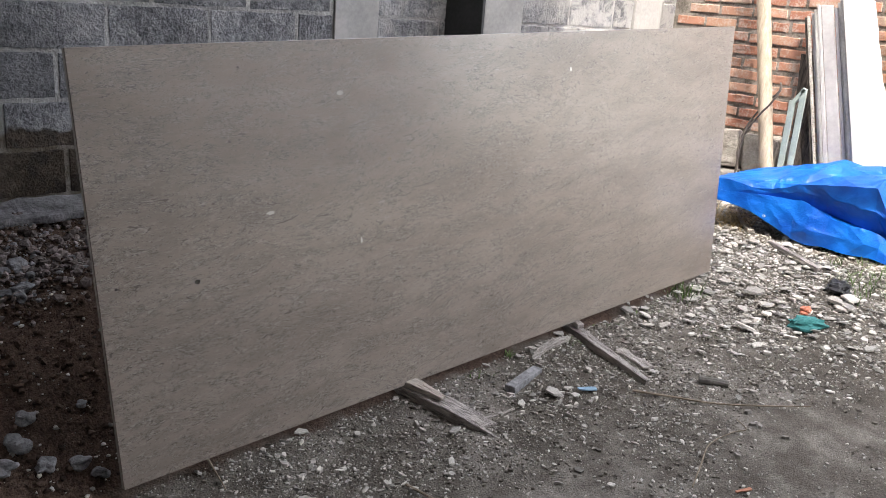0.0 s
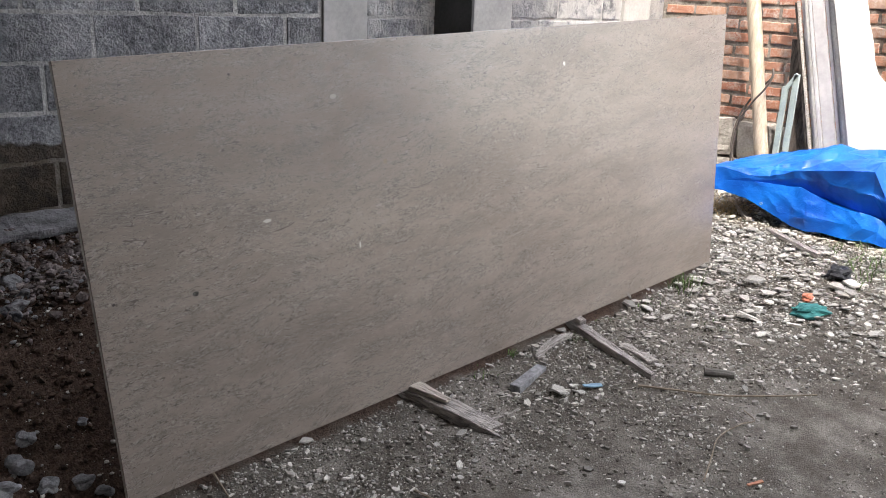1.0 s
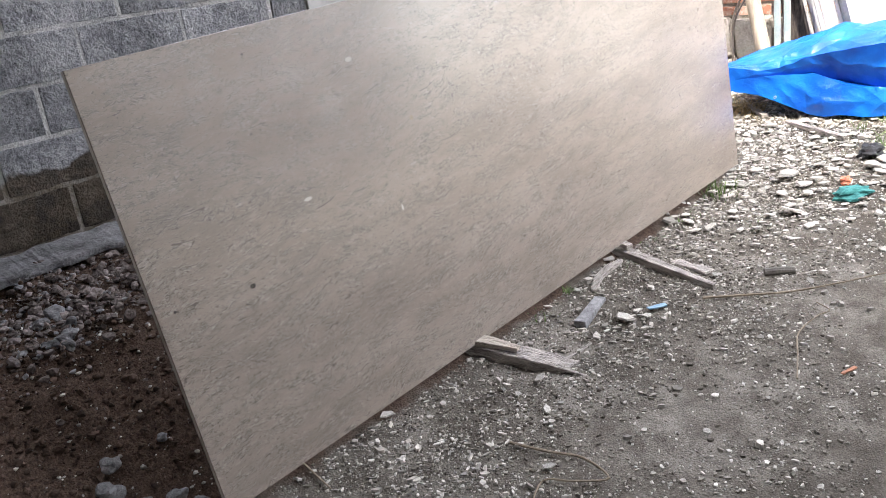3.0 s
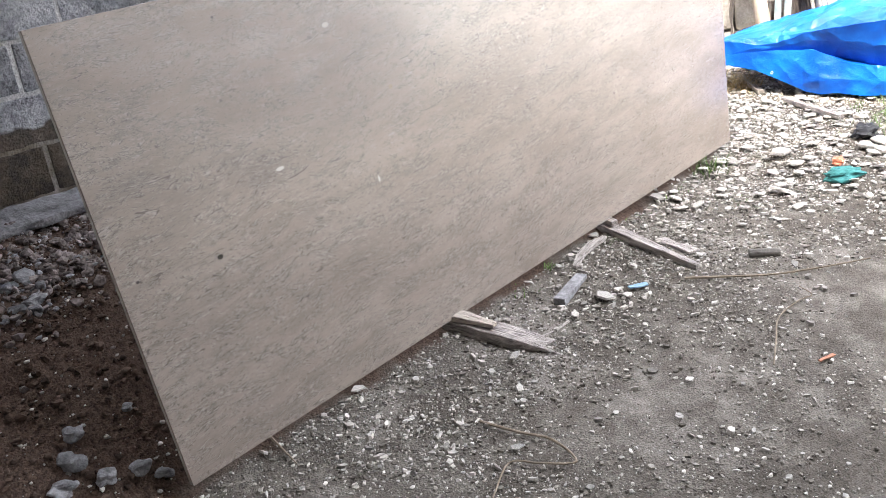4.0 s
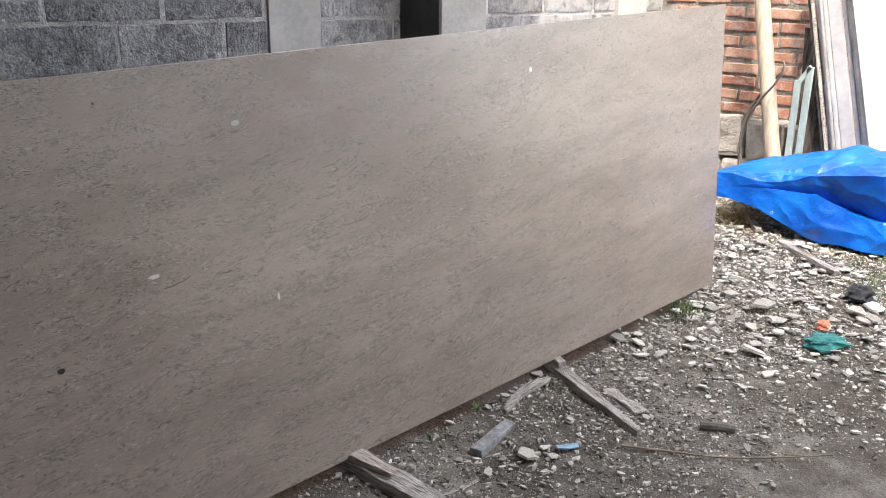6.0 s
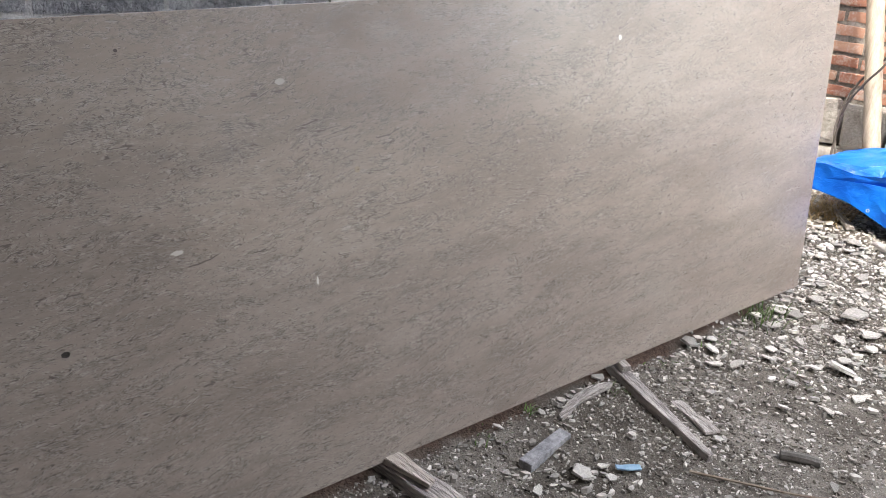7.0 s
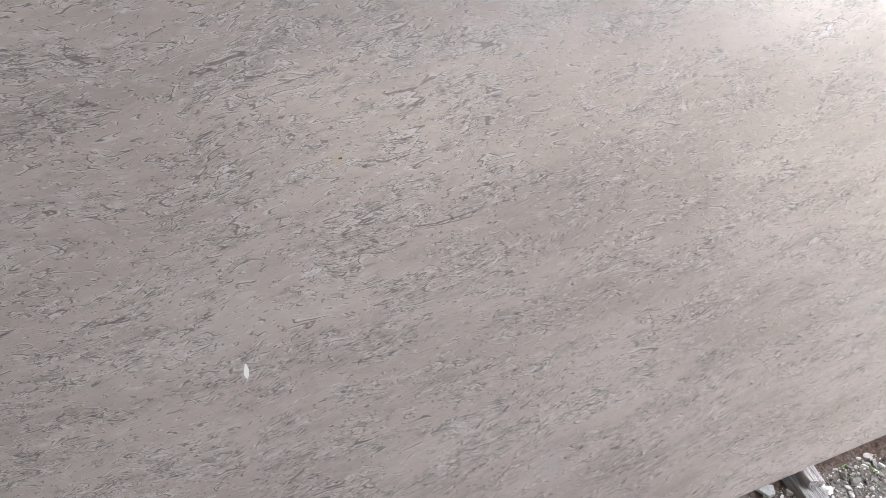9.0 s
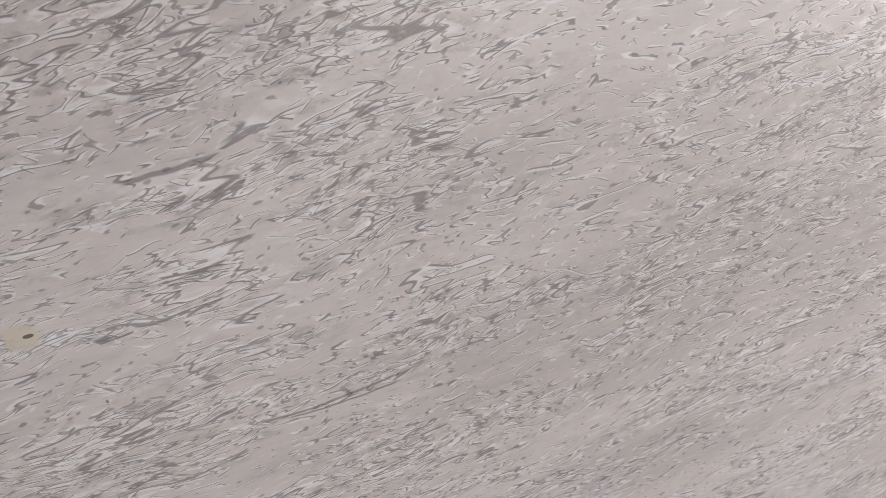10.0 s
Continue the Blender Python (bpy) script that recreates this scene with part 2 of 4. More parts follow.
def mortar_joint():
    """Pale cement mortar, browned by damp low down."""
    n = Nodes("cement_mortar", 0.95, 0.2)
    v = n.world_coords()
    rough = n.noise(v, 70, 5, 0.65)
    col = n.ramp(n.math("ADD", n.math("MULTIPLY", n.noise(v, 9, 4), 0.6), n.math("MULTIPLY", rough, 0.4)), (0.38, (0.36, 0.356, 0.35)), (0.62, (0.62, 0.612, 0.60)))
    sep = n.node("ShaderNodeSeparateXYZ")
    n.link(v, sep.inputs[0])
    damp = n.math("ADD", sep.outputs["Z"], n.math("MULTIPLY", n.noise(v, 3, 4), 0.35))
    worn = n.math("MULTIPLY", n.ramp(damp, (0.98, 0.92), (1.30, 0.0)), n.ramp(n.noise(v, 14, 4, 0.6), (0.42, 1.0), (0.66, 0.65)))
    col = n.mix(worn, col, (0.15, 0.12, 0.085))
    n.bump(rough, 1.0, 0.012)
    return n.done(col)


def brick_face():
    n = Nodes("red_brick", 0.9, 0.2)
    v = n.world_coords()
    fac = n.math("ADD", n.math("MULTIPLY", n.noise(v, 14, 4), 0.5), n.math("MULTIPLY", n.noise(v, 70, 4, 0.7), 0.5))
    base = n.ramp(n.random(), (0.0, (0.30, 0.135, 0.095)), (0.35, (0.41, 0.20, 0.14)), (0.7, (0.44, 0.26, 0.19)), (1.0, (0.36, 0.26, 0.21)))
    col = n.mix(n.ramp(fac, (0.47, 0.0), (0.62, 0.8)), base, (0.50, 0.44, 0.39))
    n.bump(n.noise(v, 90, 4, 0.7), 0.7, 0.005)
    return n.done(col)


def dirt():
    n = Nodes("packed_dirt", 0.95, 0.15)
    v = n.world_coords()
    big, mid, fine = n.noise(v, 1.3, 5, 0.6), n.noise(v, 9, 5, 0.65), n.noise(v, 90, 5, 0.75)
    col = n.ramp(n.math("ADD", n.math("MULTIPLY", big, 0.42), n.math("ADD", n.math("MULTIPLY", mid, 0.40), n.math("MULTIPLY", fine, 0.18))),
                 (0.36, (0.056, 0.047, 0.039)), (0.5, (0.132, 0.117, 0.100)), (0.66, (0.31, 0.286, 0.256)))
    # the loose soil behind the slab is dark brown; its near edge also paints the shade under the slab
    sep = n.node("ShaderNodeSeparateXYZ")
    n.link(v, sep.inputs[0])
    edge = n.math("ADD", sep.outputs["Y"], n.math("MULTIPLY", n.noise(v, 6, 4), 0.25))
    side = n.ramp(n.math("MULTIPLY", sep.outputs["X"], 0.25, True), (0.7, 1.0), (0.77, 0.0))
    soil = n.math("MULTIPLY", n.ramp(edge, (0.11, 0.0), (0.17, 1.0)), side)
    col = n.mix(soil, col, n.ramp(fine, (0.35, (0.048, 0.030, 0.022)), (0.7, (0.15, 0.103, 0.082))))
    grain = n.node("ShaderNodeTexVoronoi")
    grain.inputs["Scale"].default_value = 170
    n.link(v, grain.inputs["Vector"])
    tone = n.ramp(grain.outputs["Color"], (0.1, 0.78), (0.5, 0.96), (0.9, 1.16))
    col = n.mix(1.0, col, tone, "MULTIPLY")
    height = n.math("SUBTRACT", n.math("ADD", n.math("MULTIPLY", mid, 0.6), fine), n.math("MULTIPLY", grain.outputs["Distance"], 0.8))
    n.bump(height, 0.6, 0.009)
    return n.done(col)


def wood(name, a, b, rough=0.85):
    n = Nodes(name, rough, 0.25)
    v = n.coords((4, 40, 40))
    grain, big = n.noise(v, 5.0, 5, 0.75, 0.5), n.noise(n.coords((1, 1, 1)), 14, 4)
    col = n.ramp(n.math("ADD", n.math("MULTIPLY", grain, 0.7), n.math("MULTIPLY", big, 0.3)), (0.36, a), (0.62, b))
    crack = n.math("ABSOLUTE", n.math("SUBTRACT", n.noise(n.coords((3, 60, 60)), 1.6, 2, 0.5, 0.4), 0.5))
    crack = n.ramp(crack, (0.0, 1.0), (0.035, 0.0))
    col = n.mix(n.math("MULTIPLY", crack, 0.5), col, tuple(0.35 * x for x in a))
    n.bump(n.math("SUBTRACT", grain, crack), 0.9, 0.005)
    return n.done(col)


def gravel():
    n = Nodes("gravel", 0.9, 0.2)
    col = n.ramp(n.random(True), (0.0, (0.085, 0.075, 0.063)), (0.45, (0.26, 0.238, 0.206)), (0.8, (0.48, 0.45, 0.405)), (1.0, (0.68, 0.65, 0.60)))
    v = n.world_coords()
    col = n.mix(n.math("MULTIPLY", n.noise(v, 80, 4), 0.35), col, (0.10, 0.09, 0.08))
    n.bump(n.noise(v, 160, 3), 0.5, 0.003)
    return n.done(col)


def tarp_sheet():
    n = Nodes("blue_tarpaulin", 0.36, 0.32)
    v = n.coords()
    big = n.noise(v, 5, 4)
    col = n.ramp(big, (0.35, (0.0005, 0.062, 0.36)), (0.65, (0.001, 0.125, 0.55)))
    dust = n.ramp(n.noise(v, 16, 5, 0.7), (0.58, 0.0), (0.78, 0.2))
    col = n.mix(dust, col, (0.12, 0.30, 0.60))
    n.bump(n.math("ADD", n.noise(n.coords((1, 1, 1)), 28, 4, 0.6, 1.5), n.math("MULTIPLY", n.noise(v, 9, 3), 1.5)), 0.4, 0.008)
    return n.done(col)


STONE = slab_stone()
SAWN = simple("sawn_limestone_edge", (0.42, 0.38, 0.33), (0.55, 0.51, 0.46), 12, 150, 0.7, 0.2, 0.001)
BLOCK, BRICK, DIRT, GRAVEL, TARP = block_face(), brick_face(), dirt(), gravel(), tarp_sheet()
MORTAR = mortar_joint()
PLASTERED = simple("smooth_concrete", (0.33, 0.325, 0.315), (0.48, 0.47, 0.455), 3, 45, 0.85, 0.25, 0.003, 0.3)
BED = simple("brick_mortar", (0.13, 0.115, 0.10), (0.33, 0.305, 0.28), 12, 80, 0.95, 0.9, 0.008, 0.2)
FOOTING = simple("soiled_footing", (0.035, 0.024, 0.018), (0.13, 0.10, 0.08), 8, 70, 0.95, 1.0, 0.01, 0.2)
LIP = simple("rough_cement", (0.09, 0.088, 0.09), (0.29, 0.288, 0.298), 9, 60, 0.95, 1.0, 0.012, 0.2)
CLOD = simple("dried_clod", (0.07, 0.052, 0.046), (0.30, 0.26, 0.25), 14, 80, 0.95, 0.9, 0.006, 0.2, vary=0.35, island=True)
RED_CLOTH = simple("faded_red_cloth", (0.10, 0.025, 0.06), (0.22, 0.06, 0.10), 30, 200, 0.9, 0.5, 0.003)
FRESH_WOOD = wood("split_pale_wood", (0.36, 0.31, 0.26), (0.70, 0.63, 0.56))
RUBBLE_STONE = simple("old_foundation_stone", (0.26, 0.24, 0.22), (0.46, 0.44, 0.41), 7, 60, 0.95, 0.9, 0.01, 0.2, vary=0.15)
WHITE_MARBLE = simple("white_marble", (0.48, 0.475, 0.465), (0.66, 0.655, 0.645), 4, 50, 0.35, 0.05, 0.001, 0.5)
PANEL_MARBLE = simple("greyed_marble", (0.31, 0.305, 0.315), (0.43, 0.425, 0.435), 4, 30, 0.5, 0.2, 0.002, 0.4)
GREY_MARBLE = simple("grey_marble", (0.24, 0.235, 0.225), (0.40, 0.395, 0.38), 5, 50, 0.5, 0.1, 0.002, 0.4)
CHIP = simple("broken_marble", (0.30, 0.285, 0.26), (0.58, 0.56, 0.52), 18, 90, 0.8, 0.5, 0.003, 0.3, vary=0.4)
CHIPS = simple("broken_marble_heap", (0.30, 0.285, 0.26), (0.60, 0.58, 0.54), 18, 90, 0.8, 0.4, 0.003, 0.3, vary=0.55, island=True)
DULL_CHIPS = simple("dusty_marble_chips", (0.25, 0.232, 0.205), (0.54, 0.515, 0.475), 18, 90, 0.85, 0.4, 0.003, 0.2, vary=0.5, island=True)
LUMP = simple("cement_lump", (0.12, 0.12, 0.126), (0.30, 0.30, 0.31), 20, 110, 0.95, 0.8, 0.005, 0.2, vary=0.2)
OLD_WOOD = wood("weathered_wood", (0.17, 0.148, 0.135), (0.66, 0.615, 0.575))
GREY_WOOD = wood("grey_sawn_wood", (0.21, 0.19, 0.178), (0.52, 0.485, 0.455))
# the weathered board's dark wood, and the painted shade behind the green frame
DARK_WOOD_AND_SHADE = simple("dark_board", (0.022, 0.018, 0.016), (0.11, 0.093, 0.082), 2, 6, 0.85, 0.4, 0.003, 0.25, stretch=(30, 30, 3))
BAMBOO = simple("dry_bamboo", (0.27, 0.225, 0.175), (0.47, 0.40, 0.32), 2, 7, 0.5, 0.15, 0.002, 0.4, stretch=(24, 24, 2.5))
SLATE = simple("dark_grey_stone", (0.13, 0.13, 0.14), (0.36, 0.36, 0.375), 40, 240, 0.7, 0.5, 0.002, 0.4)
COLUMN_SIDE = simple("dark_shutter_board", (0.045, 0.048, 0.05), (0.08, 0.083, 0.085), 5, 60, 0.8, 0.2, 0.002)
CABLE = simple("black_cable", (0.05, 0.042, 0.038), (0.11, 0.095, 0.085), 10, 90, 0.6, 0.1)
PALE_GREEN = simple("pale_green_paint", (0.25, 0.31, 0.30), (0.36, 0.43, 0.41), 6, 60, 0.6, 0.1)
BLUE_PLASTIC = simple("light_blue_plastic", (0.17, 0.31, 0.45), (0.27, 0.42, 0.55), 20, 120, 0.5, 0.2, 0.002)
TEAL = simple("teal_cloth", (0.02, 0.13, 0.13), (0.05, 0.24, 0.23), 30, 250, 0.9, 0.6, 0.003)
ORANGE = simple("orange_plastic", (0.50, 0.15, 0.08), (0.64, 0.25, 0.15), 20, 100, 0.6, 0.2)
BLACK_BAG = simple("black_plastic", (0.010, 0.011, 0.014), (0.025, 0.026, 0.032), 20, 100, 0.6, 0.4)
FADED_ORANGE = simple("faded_orange_plastic", (0.34, 0.14, 0.08), (0.46, 0.22, 0.14), 20, 100, 0.7, 0.2)
GRASS = simple("grass", (0.05, 0.10, 0.025), (0.13, 0.20, 0.06), 15, 60, 0.7, 0.1, vary=0.4, island=True)
STRAW = simple("straw", (0.30, 0.22, 0.11), (0.48, 0.38, 0.22), 15, 60, 0.8, 0.1, vary=0.3, island=True)
TWIG = simple("dry_twig", (0.16, 0.125, 0.09), (0.30, 0.25, 0.19), 20, 90, 0.85, 0.4, 0.002)
PIPE = simple("grey_bark", (0.085, 0.078, 0.07), (0.19, 0.178, 0.162), 20, 120, 0.85, 0.7, 0.003)
# for the unseen roof that blocks the sun
SUN_SCREEN = simple("shed_sheet", (0.10, 0.09, 0.085), (0.17, 0.155, 0.145), 2, 30, 0.85, 0.1)
# pale finish of the unseen wall that the slab mirrors
PALE_REFLECTOR = simple("limewash", (0.58, 0.56, 0.525), (0.70, 0.68, 0.64), 2, 30, 0.9, 0.3, 0.003, 0.2)
# dark plaster for the unseen screens that hold light back
DARK_SCREEN = simple("house_plaster", (0.09, 0.083, 0.076), (0.15, 0.14, 0.128), 1, 20, 0.9, 0.2)


# ---- building helpers ----
def part(name, bm, material, parent=None, label="", smooth=False):
    """Link a bmesh as one mesh object, under a thing or a part."""
    me = bpy.data.meshes.new(name)
    bm.to_mesh(me)
    bm.free()
    me.materials.append(material)
    if smooth:
        me.polygons.foreach_set("use_smooth", [True] * len(me.polygons))
    ob = new(name, me)
    if parent is not None:
        ob.parent = parent
    if label:
        tagged(ob, label)
    return ob


def box_bm(size, bevel=0.0, cuts=0, rough=0.0, seed=0, freq=8.0):
    """A box about its middle, bevelled, and roughened by noise if asked."""
    bm = bmesh.new()
    bmesh.ops.create_cube(bm, size=1.0)
    bmesh.ops.scale(bm, vec=size, verts=bm.verts)
    if cuts:
        longest = max(range(3), key=lambda i: size[i])
        along = [e for e in bm.edges if abs((e.verts[0].co - e.verts[1].co)[longest]) > size[longest] * 0.5]
        bmesh.ops.subdivide_edges(bm, edges=along, cuts=cuts, use_grid_fill=True)
    if bevel:
        bmesh.ops.bevel(bm, geom=[e for e in bm.edges if e.calc_face_angle(0) > 0.5], offset=bevel, segments=2, affect="EDGES", profile=0.6)
    if rough:
        for v in bm.verts:
            p = v.co * freq + Vector((seed * 7.3, seed * 3.1, seed * 1.7))
            v.co += noise.noise_vector(p) * rough
    return bm


def rock_bm(size, seed, detail=1, rough=0.35):
    """An angular broken stone."""
    bm = bmesh.new()
    bmesh.ops.create_icosphere(bm, subdivisions=detail, radius=0.5)
    for v in bm.verts:
        v.co *= 1 + rough * noise.noise(v.co * 2.2 + Vector((seed * 5.1, seed, 0.3)))
    bmesh.ops.scale(bm, vec=size, verts=bm.verts)
    return bm


def chip_bm(size, seed):
    """A flat broken piece with an uneven outline."""
    rng = random.Random(seed)
    bm = bmesh.new()
    k = rng.randint(5, 7)
    ring = []
    for i in range(k):
        a = (i + rng.uniform(-0.3, 0.3)) * 2 * math.pi / k
        r = rng.uniform(0.34, 0.55)
        ring.append((math.cos(a) * r * size[0], math.sin(a) * r * size[1]))
    low = [bm.verts.new((x, y, -size[2] / 2 + rng.uniform(-0.1, 0.1) * size[2])) for x, y in ring]
    top = [bm.verts.new((x * rng.uniform(0.82, 0.98), y * rng.uniform(0.82, 0.98), size[2] / 2 + rng.uniform(-0.15, 0.15) * size[2])) for x, y in ring]
    bm.faces.new(top)
    bm.faces.new(low[::-1])
    for i in range(k):
        j = (i + 1) % k
        bm.faces.new((low[i], low[j], top[j], top[i]))
    return bm


def tube_bm(points, radius, sides=8, taper=1.0):
    """A round rod along a line of points."""
    bm = bmesh.new()
    pts = [Vector(p) for p in points]
    rings = []
    for i, p in enumerate(pts):
        d = (pts[min(i + 1, len(pts) - 1)] - pts[max(i - 1, 0)]).normalized()
        a = d.cross(Vector((0.3, 0.5, 0.81))).normalized()
        b = d.cross(a)
        r = (radius[i] if isinstance(radius, (list, tuple)) else radius) * (1 + (taper - 1) * i / max(1, len(pts) - 1))
        rings.append([bm.verts.new(p + (a * math.cos(t) + b * math.sin(t)) * r) for t in [2 * math.pi * s / sides for s in range(sides)]])
    for r0, r1 in zip(rings, rings[1:]):
        for s in range(sides):
            bm.faces.new((r0[s], r0[(s + 1) % sides], r1[(s + 1) % sides], r1[s]))
    bm.faces.new(rings[0][::-1])
    bm.faces.new(rings[-1])
    return bm


def smooth_line(points, n=10):
    """A Catmull-Rom line through points."""
    p = [Vector(q) for q in points]
    p = [p[0] * 2 - p[1]] + p + [p[-1] * 2 - p[-2]]
    out = []
    for i in range(1, len(p) - 2):
        for s in range(n):
            t = s / n
            out.append(0.5 * (2 * p[i] + (p[i + 1] - p[i - 1]) * t + (2 * p[i - 1] - 5 * p[i] + 4 * p[i + 1] - p[i + 2]) * t * t
                              + (3 * p[i] - p[i - 1] - 3 * p[i + 1] + p[i + 2]) * t ** 3))
    return out + [p[-2]]


def step(a, b, v):
    t = min(1.0, max(0.0, (v - a) / (b - a)))
    return t * t * (3 - 2 * t)


def ground_z(x, y, fine=True):
    """Height of the yard: it rises to the heap of chips and to the loose soil behind the slab."""
    z = -0.058 + 0.035 * min(max(x, -2.0), 5.0)
    z += 0.085 * max(0.0, min(x, 5.0) - 2.8) * (1 - step(-1.0, -3.0, y))
    z += 0.02 * math.exp(-(y / 0.12) ** 2) * step(-0.3, 0.1, x) * (1 - step(3.0, 3.4, x))
    heap = (1 - math.exp(-max(0.0, y - 0.04) / 0.55)) * 0.52 * (1 - step(2.6, 3.05, x))
    z += heap * (1 - step(-2.0, -4.0, x))
    if fine and -4 < x < 6 and -4 < y < 1.6:
        p = Vector((x, y, 0))
        z += 0.016 * noise.noise(p * 2.1) + 0.008 * noise.noise(p * 7)
        if y > 0.1 and x < 3.0:
            w = step(0.1, 0.5, y)
            z += w * (0.05 * noise.noise(p * 4.3) + 0.035 * noise.noise(p * 11) + 0.02 * abs(noise.noise(p * 23)))
    return z


def on_ground(x, y, lift=0.0):
    return (x, y, ground_z(x, y) + lift)


def lay(ob, x, y, rz=0.0, lift=0.0, rx=0.0, ry=0.0):
    ob.matrix_world = pose(*on_ground(x, y, lift), rx, ry, rz)
    return ob


# ---- ground ----
def build_ground():
    xs = [-60, -30, -15, -8, -5] + [-4 + 0.04 * i for i in range(int(9.5 / 0.04))] + [6, 8, 15, 30, 60]
    ys = [-60, -30, -15, -8, -5] + [-3.5 + 0.04 * i for i in range(int(5.2 / 0.04))] + [2, 5, 15, 30, 60]
    verts = [(x, y, ground_z(x, y)) for y in ys for x in xs]
    w = len(xs)
    faces = [(j * w + i, j * w + i + 1, (j + 1) * w + i + 1, (j + 1) * w + i) for j in range(len(ys) - 1) for i in range(w - 1)]
    me = bpy.data.meshes.new("ground")
    me.from_pydata(verts, [], faces)
    me.materials.append(DIRT)
    me.polygons.foreach_set("use_smooth", [True] * len(faces))
    return tagged(new("ground", me), "packed grey-brown dirt yard with loose dark soil", "ground", kind="structure")


build_ground()

# ---- block wall ----
WALL_Y, BRICK_X = 1.42, 4.6


def plain_box(name, lo, hi, material, label, category, bevel=0.0, kind="structure"):
    c = [(a + b) / 2 for a, b in zip(lo, hi)]
    bm = box_bm([b - a for a, b in zip(lo, hi)], bevel)
    bmesh.ops.translate(bm, vec=c, verts=bm.verts)
    ob = part(name, bm, material)
    return tagged(ob, label, category, kind=kind)


wall_north = plain_box("wall_north", (-7, WALL_Y + 0.003, -0.3), (BRICK_X + 0.2, WALL_Y + 0.2, 3.0), MORTAR,
                       "grey cement block wall with pale mortar joints", "wall")
footing = part("footing", box_bm((6.6, 0.22, 0.9), 0.02, 150, 0.022, 3, 7.0), FOOTING)
footing.location = (-1.6, WALL_Y - 0.07, -0.035)
tagged(footing, "soiled rough footing along the block wall", "footing", kind="structure")
bm = box_bm((6.6, 0.25, 0.032), 0.01, 220, 0.018, 5, 13.0)
lip = part("footing_ledge", bm, LIP)
lip.matrix_world = pose(-1.6, WALL_Y - 0.095, 0.466, 5, 0, 0)
tagged(lip, "thin grey cement ledge on top of the footing", "ledge", kind="structure")

column = plain_box("wall_column", (2.41, 1.138, -0.2), (2.70, WALL_Y + 0.02, 3.0), PLASTERED, "smooth grey concrete column before the block wall", "column", 0.008)
# a thin sheet added to make the column's left side darker
bm = box_bm((0.018, 0.285, 3.2), 0.002)
bmesh.ops.translate(bm, vec=(2.403, 1.282, 1.4), verts=bm.verts)
part("shutter_board", bm, COLUMN_SIDE, column, "thin dark sheet added to darken the left side of the column")
pillar = plain_box("wall_pillar", (1.665, WALL_Y - 0.012, -0.2), (1.93, WALL_Y + 0.03, 3.0), PLASTERED, "smooth concrete pillar flush with the block wall", "pillar", 0.004)
corner_pillar = plain_box("corner_pillar", (4.10, WALL_Y - 0.02, -0.2), (4.40, WALL_Y + 0.03, 3.0), PLASTERED, "smooth concrete pillar near the brick corner", "pillar", 0.004)

# ---- brick wall ----
wall_east = plain_box("wall_east", (BRICK_X + 0.005, -0.9, -0.3), (BRICK_X + 0.25, WALL_Y + 0.003, 3.0), BED, "red brick wall with thick uneven mortar joints", "wall")


def build_foundation():
    """The rough stone base of the brick wall."""
    base = tagged(new("stone_foundation"), "rough grey stone base under the brick wall", "foundation", kind="structure")
    rng = random.Random(5)
    y = WALL_Y - 0.02
    shapes = [box_bm((0.1, 0.24, 0.26), 0.03, 3, 0.02, s, 9) for s in range(4)]
    meshes = []
    for s, bm in enumerate(shapes):
        me = bpy.data.meshes.new("stone")
        bm.to_mesh(me)
        bm.free()
        me.materials.append(RUBBLE_STONE)
        meshes.append(me)
    for row in range(3):
        y = WALL_Y - 0.1 - 0.1 * (row % 2)
        while y > -1.0:
            ob = new("stone", rng.choice(meshes))
            ob.parent = base
            ob.matrix_basis = pose(BRICK_X - 0.03, y, 0.02 + row * 0.255, rng.uniform(-5, 5), 0, 0)
            y -= rng.uniform(0.23, 0.27)
    return base


build_foundation()

# ---- unseen screens added to close the yard: a high open roof to the west, dark blocks to the south ----
# added out of view: its east edge sets where the sun begins
plain_box("roof", (-7.0, -6.0, 4.6), (1.9, WALL_Y + 0.2, 4.7), SUN_SCREEN, "unseen high dark sheet added to keep the sun off the slab", "roof")
# dark walls out of view, added to dim the slab's left half
plain_box("wall_west", (-7.2, -6.0, -0.3), (-7.0, WALL_Y + 0.2, 4.6), DARK_SCREEN, "unseen plain dark wall added to close off the west", "wall")
plain_box("wall_south", (-7.2, -3.9, -0.3), (1.9, -3.7, 4.6), DARK_SCREEN, "unseen plain dark wall added to dim the left of the slab", "wall")
# added far block: its east end bounds the dark reflection in the slab
plain_box("backdrop", (-14.0, -16.0, -1.0), (14.6, -14.0, 7.0), DARK_SCREEN, "unseen plain dark block added for the slab to mirror", "houses")
# added dark strip: cuts the slab's bright reflection off at the bottom
plain_box("far_plinth", (8.96, -7.3, -0.4), (9.0, -1.6, 0.46), DARK_SCREEN, "unseen dark strip added at the foot of the pale reflector", "plinth")
# added pale wall, out of view: the bright patch mirrored in the slab
plain_box("wall_far", (9.0, -7.3, -0.4), (9.2, -1.6, 2.7), PALE_REFLECTOR, "unseen sunlit pale wall added as a bright reflection in the slab", "wall")


